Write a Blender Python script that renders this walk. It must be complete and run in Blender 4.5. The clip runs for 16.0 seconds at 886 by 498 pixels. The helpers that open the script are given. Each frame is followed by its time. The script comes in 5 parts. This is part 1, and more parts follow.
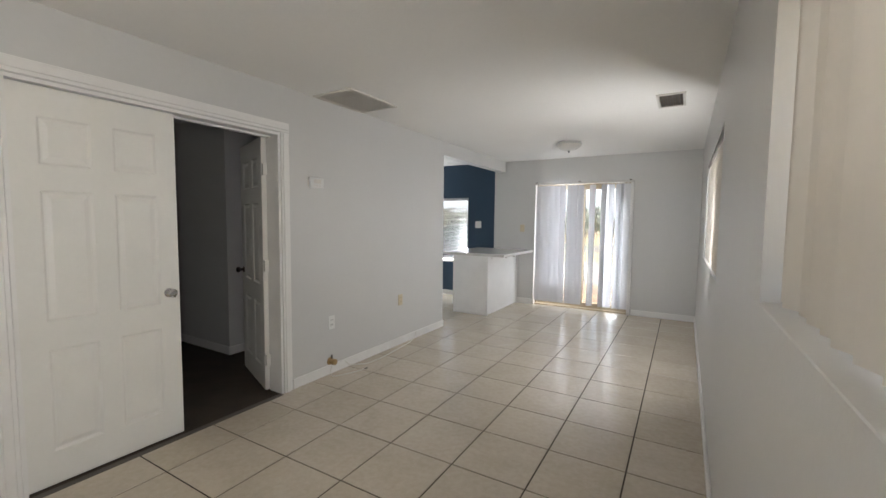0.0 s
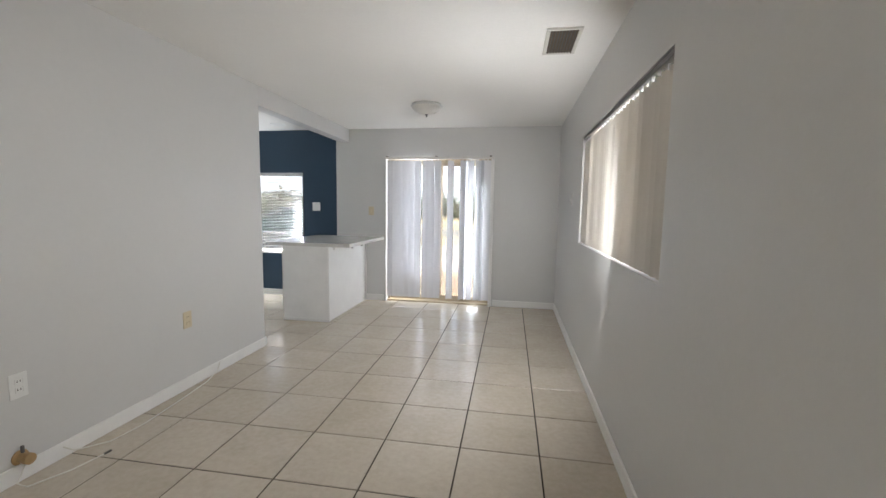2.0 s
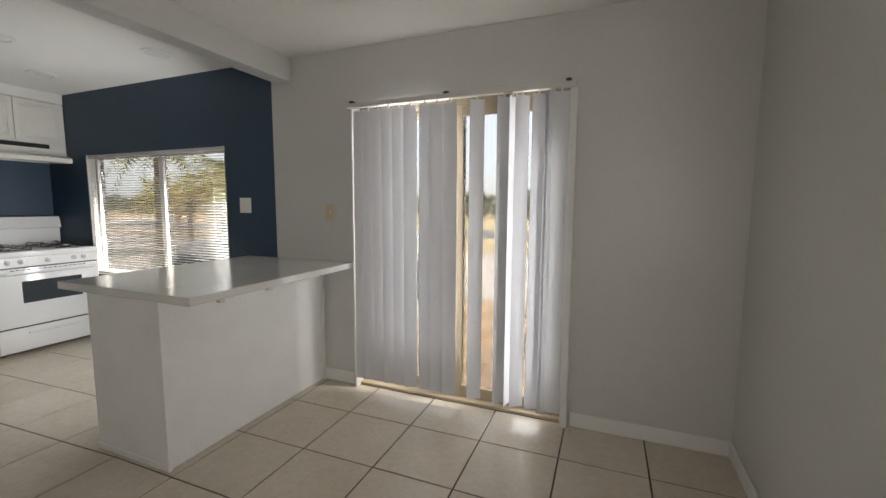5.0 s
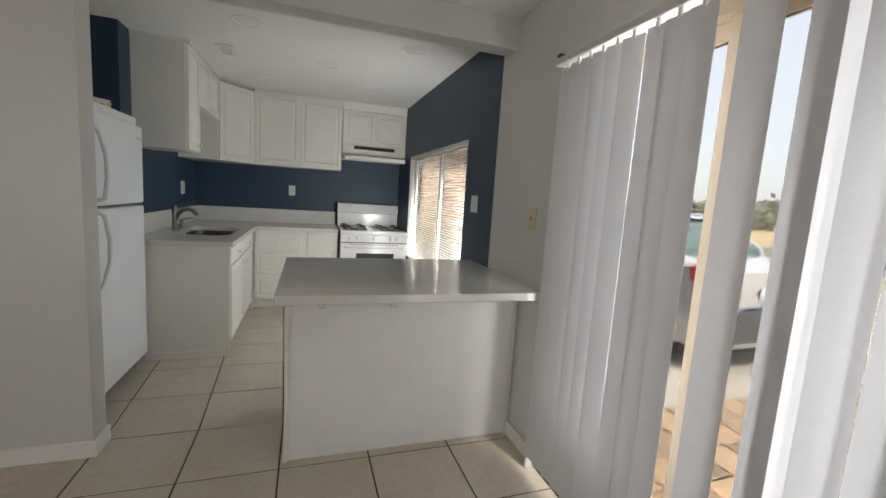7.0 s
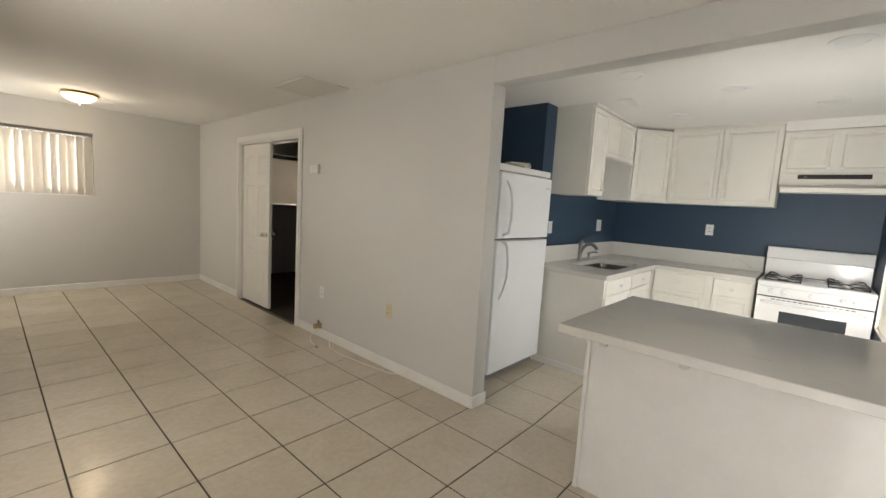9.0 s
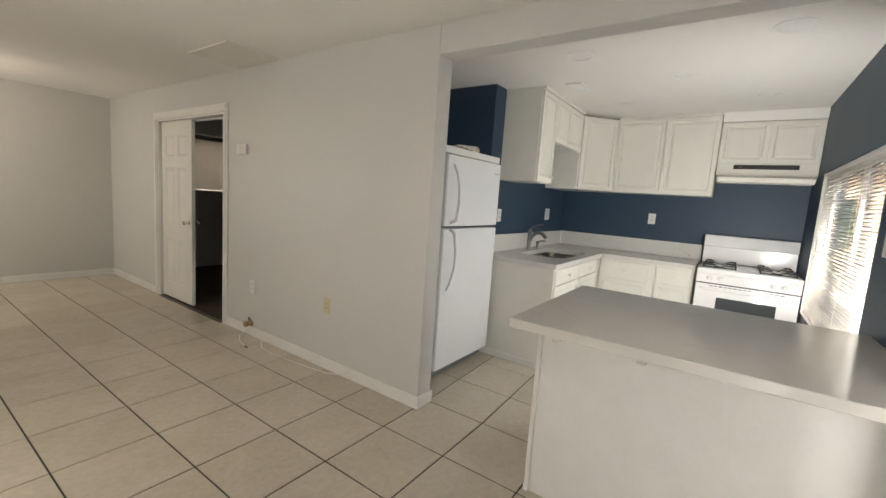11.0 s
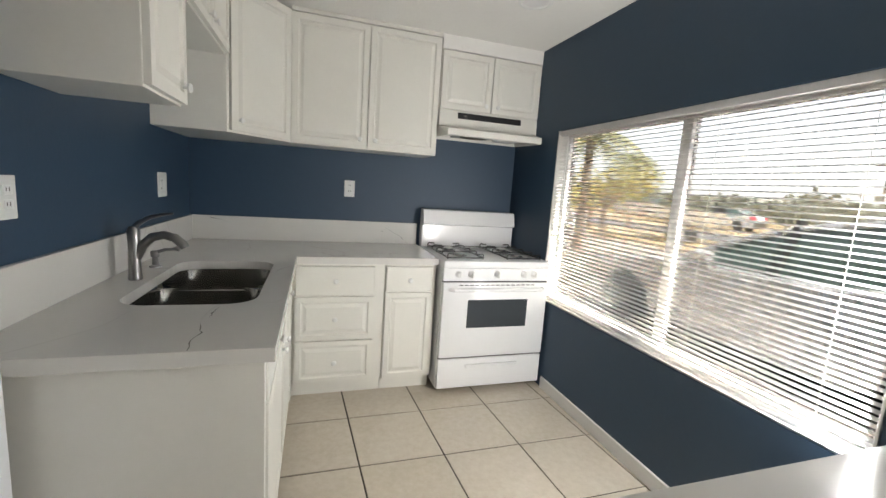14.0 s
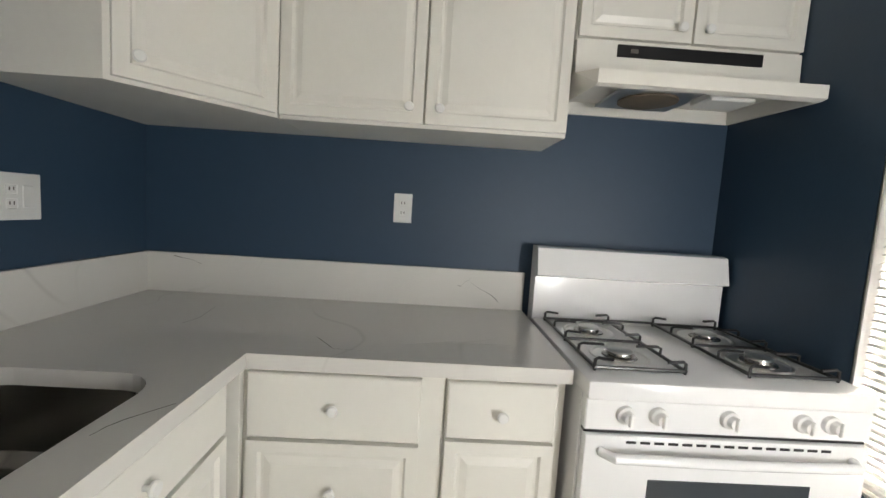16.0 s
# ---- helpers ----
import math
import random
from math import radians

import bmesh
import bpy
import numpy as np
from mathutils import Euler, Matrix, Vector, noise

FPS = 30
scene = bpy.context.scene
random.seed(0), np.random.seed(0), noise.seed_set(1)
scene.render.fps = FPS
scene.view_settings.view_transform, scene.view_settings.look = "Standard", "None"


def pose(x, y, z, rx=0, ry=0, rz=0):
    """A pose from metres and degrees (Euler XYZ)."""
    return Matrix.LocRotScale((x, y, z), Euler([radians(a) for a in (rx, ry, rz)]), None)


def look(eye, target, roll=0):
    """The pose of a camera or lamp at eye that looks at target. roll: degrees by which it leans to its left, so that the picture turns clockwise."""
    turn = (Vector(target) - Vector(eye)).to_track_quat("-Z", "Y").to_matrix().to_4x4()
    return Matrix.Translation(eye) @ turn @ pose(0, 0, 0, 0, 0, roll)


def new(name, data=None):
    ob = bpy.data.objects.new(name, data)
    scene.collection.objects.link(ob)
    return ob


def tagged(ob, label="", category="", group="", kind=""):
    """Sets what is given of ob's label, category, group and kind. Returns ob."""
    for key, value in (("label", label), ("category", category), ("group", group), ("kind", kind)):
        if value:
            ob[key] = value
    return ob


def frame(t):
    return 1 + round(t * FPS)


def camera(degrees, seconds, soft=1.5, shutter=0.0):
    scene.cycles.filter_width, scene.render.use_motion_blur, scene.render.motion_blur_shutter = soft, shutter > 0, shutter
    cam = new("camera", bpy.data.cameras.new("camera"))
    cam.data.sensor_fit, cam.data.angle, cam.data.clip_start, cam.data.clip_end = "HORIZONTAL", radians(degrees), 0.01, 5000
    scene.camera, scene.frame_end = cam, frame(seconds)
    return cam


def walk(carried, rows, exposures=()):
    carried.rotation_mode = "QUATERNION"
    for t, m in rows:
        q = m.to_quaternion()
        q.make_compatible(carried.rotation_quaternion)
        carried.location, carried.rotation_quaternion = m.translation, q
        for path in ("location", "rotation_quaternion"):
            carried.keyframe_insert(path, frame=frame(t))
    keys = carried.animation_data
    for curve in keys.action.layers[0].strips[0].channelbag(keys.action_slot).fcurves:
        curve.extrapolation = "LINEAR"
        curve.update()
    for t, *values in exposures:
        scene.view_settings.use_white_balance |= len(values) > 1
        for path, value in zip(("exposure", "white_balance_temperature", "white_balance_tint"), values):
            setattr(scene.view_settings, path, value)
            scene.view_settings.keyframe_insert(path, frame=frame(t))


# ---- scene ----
cam = camera(94.2, 16.0)
PATH = [
    (0, (0.064, 0.495, 1.382), (-0.949, 2.214, 1.244), 0.6),
    (0.5, (0.008, 0.616, 1.366), (-0.71, 2.478, 1.23), 0.9),
    (1, (-0.136, 0.806, 1.347), (-0.532, 2.759, 1.185), 1.5),
    (1.5, (-0.225, 1.175, 1.339), (-0.544, 3.14, 1.141), 1.4),
    (2, (-0.353, 1.608, 1.331), (-0.683, 3.57, 1.13), 0.9),
    (2.5, (-0.448, 2.098, 1.343), (-0.683, 4.075, 1.157), 0.0),
    (3, (-0.456, 2.621, 1.351), (-0.88, 4.57, 1.202), 1.3),
    (3.2, (-0.526, 2.819, 1.361), (-0.971, 4.765, 1.228), 0.9),
    (5.3, (-0.362, 4.907, 1.318), (-1.261, 6.676, 1.066), 0.3),
    (5.5, (-0.31, 5.037, 1.34), (-1.368, 6.713, 1.066), 1.5),
    (6, (-0.325, 5.377, 1.32), (-1.729, 6.781, 1.088), 3.2),
    (6.5, (-0.367, 5.701, 1.345), (-2.043, 6.756, 1.069), 2.7),
    (7, (-0.382, 6.032, 1.351), (-2.265, 6.658, 1.1), 3.7),
    (7.5, (-0.449, 6.303, 1.327), (-2.423, 6.549, 1.123), 3.7),
    (8, (-0.517, 6.517, 1.361), (-2.486, 6.207, 1.196), 4.1),
    (8.5, (-0.46, 6.659, 1.391), (-2.144, 5.599, 1.191), 3.9),
    (8.7, (-0.4, 6.722, 1.414), (-1.907, 5.422, 1.214), 3.4),
    (10.8, (-0.506, 6.669, 1.395), (-1.939, 5.295, 1.154), 3.6),
    (11, (-0.604, 6.614, 1.377), (-2.232, 5.478, 1.133), 4.0),
    (11.5, (-0.879, 6.424, 1.385), (-2.781, 5.849, 1.157), 4.1),
    (12, (-1.221, 6.255, 1.38), (-3.179, 5.926, 1.14), 5.2),
    (12.5, (-1.545, 6.074, 1.355), (-3.519, 5.878, 1.101), 5.3),
    (13, (-1.851, 5.875, 1.377), (-3.832, 5.95, 1.11), 3.7),
    (13.5, (-2.267, 5.671, 1.324), (-4.24, 5.924, 1.115), 4.0),
    (14, (-2.677, 5.591, 1.359), (-4.563, 6.192, 1.068), 3.9),
    (14.5, (-3.085, 5.563, 1.307), (-4.932, 6.272, 1.015), 3.1),
    (15, (-3.515, 5.656, 1.339), (-5.446, 6.147, 1.163), 3.8),
    (15.5, (-3.825, 5.791, 1.324), (-5.786, 6.125, 1.12), 2.6),
    (16, (-4.116, 5.964, 1.313), (-6.106, 6.023, 1.125), 3.6),
]
walk(cam, [(t, look(eye, target, roll)) for t, eye, target, roll in PATH],
     [(0.0, 6.3, 6100, 10), (1.5, 6.4, 5950, 10), (3.0, 6.12, 6350, 10), (5.5, 5.5, 6600, 10), (7.0, 5.5, 6650, 10), (8.0, 5.75, 6950, 10), (8.5, 6.15, 7050, 10),
      (11.0, 6.2, 7000, 10), (12.5, 6.15, 6700, 10), (14.5, 6.15, 6750, 10), (16.0, 6.12, 6800, 10)])

# ---------------------------------------------------------------- world, sun, exposure
L, R, F, N, C = -2.635, 0.225, 7.165, -0.42, 2.39
KL, KX, KY, WT = -2.77, -5.84, 4.79, 0.15
GROUND = -0.14

world = bpy.data.worlds.new("sky")
scene.world = world
world.use_nodes = True
wn = world.node_tree
sky = wn.nodes.new("ShaderNodeTexSky")
sky.sky_type = "NISHITA"
sky.sun_disc = False
sky.sun_elevation, sky.sun_rotation = radians(58), radians(76)
sky.air_density, sky.dust_density = 1.0, 3.0
haze = wn.nodes.new("ShaderNodeMix")     # a bright white haze over the clear sky
haze.data_type = "RGBA"
haze.inputs[0].default_value = 0.7
haze.inputs[7].default_value = (4.5, 4.5, 4.45, 1)
wn.links.new(sky.outputs[0], haze.inputs[6])
wn.links.new(haze.outputs[2], wn.nodes["Background"].inputs[0])
wn.nodes["Background"].inputs[1].default_value = 0.15

sun = new("sun", bpy.data.lights.new("sun", "SUN"))
sun.data.energy, sun.data.angle, sun.data.color = 3.0, radians(12), (1.0, 0.93, 0.83)
sun.matrix_world = look((5.4, 1.3, 9.0), (0, 0, 0))


def light_panel(name, x, y, z, w, h, turn, watts, tint, tilt=0):
    """An area lamp that stands in for daylight at a window, or is added as unseen fill: an upright panel that shines
    along the way it is turned to, tilted down.
    """
    a = new(name, bpy.data.lights.new(name, "AREA"))
    a.data.shape, a.data.size, a.data.size_y = "RECTANGLE", w, h
    a.data.energy, a.data.color = watts, tint
    a.matrix_world = pose(x, y, z, 90 - tilt, 0, turn)
    return a


DAY, DAY_EAST = (0.97, 0.985, 1.0), (1.0, 0.965, 0.925)
light_panel("daylight_patio", -1.66, F + 0.045, 1.14, 0.5, 1.62, 180, 0.32, DAY)
light_panel("daylight_patio_side", -0.87, F + 0.045, 1.0, 0.16, 1.9, 180, 0.07, DAY)
# unseen fill lamp added in the room, brightens the partition and peninsula
light_panel("fill_patio_end", -0.66, F - 0.25, 0.95, 0.07, 1.4, 90, 0.05, DAY)
# added strip, hidden outside above the kitchen window, in place of sky light
light_panel("fill_kitchen_head", -4.275, F + 0.195, 1.975, 1.8, 0.15, 180, 0.5, DAY, 58)
# added fill strip at the window's east jamb, aimed at the sink wall
light_panel("fill_kitchen_jamb", -3.354, F - 0.02, 1.05, 0.045, 0.75, 123, 0.38, DAY)
light_panel("daylight_south", -0.92, N - 0.085, 1.64, 0.7, 0.6, 0, 0.20, DAY)
light_panel("daylight_bedroom", -4.05, N - 0.085, 1.64, 1.0, 0.72, 0, 0.26, DAY_EAST)
light_panel("daylight_east_dining", R + 0.085, 4.44, 1.5, 1.3, 0.85, 90, 0.34, DAY_EAST)
# added fill strip on the room side of the blind, for the partition
light_panel("fill_east_dining", R - 0.075, 4.0, 1.3, 0.05, 0.6, 62, 0.26, DAY_EAST)
light_panel("daylight_east_front", R + 0.085, 0.995, 1.66, 1.1, 0.4, 90, 0.06, DAY_EAST)
# added fill strip on the room side, for the west wall
light_panel("fill_east_front", R - 0.022, 0.38, 1.4, 0.05, 0.4, 97, 0.23, DAY_EAST)


# ---------------------------------------------------------------- materials
def nodes_of(name):
    m = bpy.data.materials.new(name)
    m.use_nodes = True
    t = m.node_tree
    return m, t, t.nodes["Principled BSDF"], t.links.new


def noise_node(t, scale, detail=4.0, rough=0.55, coord=None, dist=0.0):
    n = t.nodes.new("ShaderNodeTexNoise")
    n.inputs["Scale"].default_value, n.inputs["Detail"].default_value = scale, detail
    n.inputs["Roughness"].default_value, n.inputs["Distortion"].default_value = rough, dist
    if coord is None:
        coord = t.nodes.new("ShaderNodeNewGeometry").outputs["Position"]
    t.links.new(coord, n.inputs["Vector"])
    return n.outputs[0]


def ramp(t, src, stops):
    r = t.nodes.new("ShaderNodeValToRGB")
    el = r.color_ramp.elements
    while len(el) < len(stops):
        el.new(0.5)
    for e, (p, c) in zip(el, stops):
        e.position = p
        e.color = (*c, 1) if len(c) == 3 else c
    t.links.new(src, r.inputs[0])
    return r.outputs[0]


def mix(t, fac, a, b, mode="MIX"):
    m = t.nodes.new("ShaderNodeMix")
    m.data_type, m.blend_type = "RGBA", mode
    for sock, v in ((m.inputs["Factor"], fac), (m.inputs["A"], a), (m.inputs["B"], b)):
        if sock.name == "Factor":
            sock = m.inputs[0]
        elif sock.name == "A":
            sock = m.inputs[6]
        else:
            sock = m.inputs[7]
        if isinstance(v, (int, float)):
            sock.default_value = v
        elif isinstance(v, tuple):
            sock.default_value = (*v[:3], 1)
        else:
            t.links.new(v, sock)
    return m.outputs[2]


def scaled(c, k):
    return tuple(min(1.0, v * k) for v in c)


def pbr(name, col, rough=0.5, metal=0.0, var=0.08, big=1.5, fine=45.0, bump=0.05, bscale=120.0, spec=0.5,
        coat=0.0, per_object=0.0, rvar=0.04, through_light=0.0):
    m, t, p, link = nodes_of(name)
    a = noise_node(t, big, 4)
    b = noise_node(t, fine, 3)
    base = ramp(t, a, [(0.3, scaled(col, 1 - var)), (0.7, scaled(col, 1 + var))])
    grain = ramp(t, b, [(0.3, (1 - var * 0.6,) * 3), (0.7, (1.0,) * 3)])
    c = mix(t, 1.0, base, grain, "MULTIPLY")
    if per_object:
        oi = t.nodes.new("ShaderNodeObjectInfo")
        v = ramp(t, oi.outputs["Random"], [(0.0, (1 - per_object,) * 3), (1.0, (1.0, 1 - per_object * 0.2, 1 - per_object * 0.5))])
        c = mix(t, 1.0, c, v, "MULTIPLY")
    link(c, p.inputs["Base Color"])
    rr = ramp(t, a, [(0.25, (max(0.02, rough - rvar),) * 3), (0.75, (min(1, rough + rvar),) * 3)])
    link(rr, p.inputs["Roughness"])
    p.inputs["Metallic"].default_value = metal
    p.inputs["Specular IOR Level"].default_value = spec
    p.inputs["Coat Weight"].default_value = coat
    if bump:
        bn = t.nodes.new("ShaderNodeBump")
        bn.inputs["Strength"].default_value, bn.inputs["Distance"].default_value = bump, 0.004
        link(noise_node(t, bscale, 3), bn.inputs["Height"])
        link(bn.outputs[0], p.inputs["Normal"])
    if through_light:
        tr = t.nodes.new("ShaderNodeBsdfTranslucent")
        link(c, tr.inputs["Color"])
        mx = t.nodes.new("ShaderNodeMixShader")
        mx.inputs[0].default_value = through_light
        link(p.outputs[0], mx.inputs[1])
        link(tr.outputs[0], mx.inputs[2])
        link(mx.outputs[0], t.nodes["Material Output"].inputs[0])
    return m


def quartz_mat():
    m, t, p, link = nodes_of("quartz")
    pos = t.nodes.new("ShaderNodeNewGeometry").outputs["Position"]
    v = noise_node(t, 1.0, 2, 0.45, pos, 0.45)
    vein = ramp(t, v, [(0.4965, (0, 0, 0)), (0.499, (1, 1, 1)), (0.5015, (0, 0, 0))])
    gate = ramp(t, noise_node(t, 2.3, 2, 0.5, pos), [(0.46, (0, 0, 0)), (0.62, (0.4, 0.4, 0.4))])
    f = mix(t, 1.0, vein, gate, "MULTIPLY")
    cloud = ramp(t, noise_node(t, 2.2, 3, 0.5, pos), [(0.2, (0.615, 0.60, 0.565)), (0.8, (0.65, 0.635, 0.60))])
    link(mix(t, f, cloud, (0.32, 0.30, 0.27)), p.inputs["Base Color"])
    link(ramp(t, noise_node(t, 9, 3), [(0.3, (0.13,) * 3), (0.7, (0.17,) * 3)]), p.inputs["Roughness"])
    return m


def tile_mat():
    m, t, p, link = nodes_of("ceramic_tile")
    pos = t.nodes.new("ShaderNodeNewGeometry").outputs["Position"]
    a = ramp(t, noise_node(t, 3.2, 6, 0.62, pos, 0.6), [(0.25, (0.55, 0.49, 0.40)), (0.5, (0.60, 0.54, 0.45)), (0.8, (0.64, 0.585, 0.50))])
    b = ramp(t, noise_node(t, 28, 5, 0.6, pos), [(0.35, (0.9, 0.89, 0.87)), (0.7, (1, 1, 1))])
    c = mix(t, 1.0, a, b, "MULTIPLY")
    oi = t.nodes.new("ShaderNodeObjectInfo")
    c = mix(t, 1.0, c, ramp(t, oi.outputs["Random"], [(0, (0.91, 0.90, 0.88)), (1, (1, 1, 1))]), "MULTIPLY")
    link(c, p.inputs["Base Color"])
    link(ramp(t, noise_node(t, 2.1, 5, 0.6, pos), [(0.3, (0.17,) * 3), (0.7, (0.25,) * 3)]), p.inputs["Roughness"])
    bn = t.nodes.new("ShaderNodeBump")
    bn.inputs["Strength"].default_value, bn.inputs["Distance"].default_value = 0.05, 0.004
    link(noise_node(t, 14, 4, 0.5, pos), bn.inputs["Height"])
    link(bn.outputs[0], p.inputs["Normal"])
    return m


# the dark tint stands in for exposure: it dims the bright outdoors
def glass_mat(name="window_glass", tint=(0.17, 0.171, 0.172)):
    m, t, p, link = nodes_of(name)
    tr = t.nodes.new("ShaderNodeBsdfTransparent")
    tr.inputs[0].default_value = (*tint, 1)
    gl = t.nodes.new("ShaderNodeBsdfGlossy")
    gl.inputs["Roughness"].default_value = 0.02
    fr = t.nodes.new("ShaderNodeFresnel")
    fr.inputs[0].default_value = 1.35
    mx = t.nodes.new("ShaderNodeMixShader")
    faint = t.nodes.new("ShaderNodeMath")      # reflection is cut down along with the dimming tint
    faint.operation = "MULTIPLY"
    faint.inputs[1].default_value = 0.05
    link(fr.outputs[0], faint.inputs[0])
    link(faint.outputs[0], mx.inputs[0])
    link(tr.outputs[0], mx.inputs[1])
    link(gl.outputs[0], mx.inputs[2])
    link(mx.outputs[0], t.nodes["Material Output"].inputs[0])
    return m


def glow_mat(name, col, strength):
    m, t, p, link = nodes_of(name)
    p.inputs["Base Color"].default_value = (*col, 1)
    p.inputs["Emission Color"].default_value = (*col, 1)
    p.inputs["Emission Strength"].default_value = strength
    return m


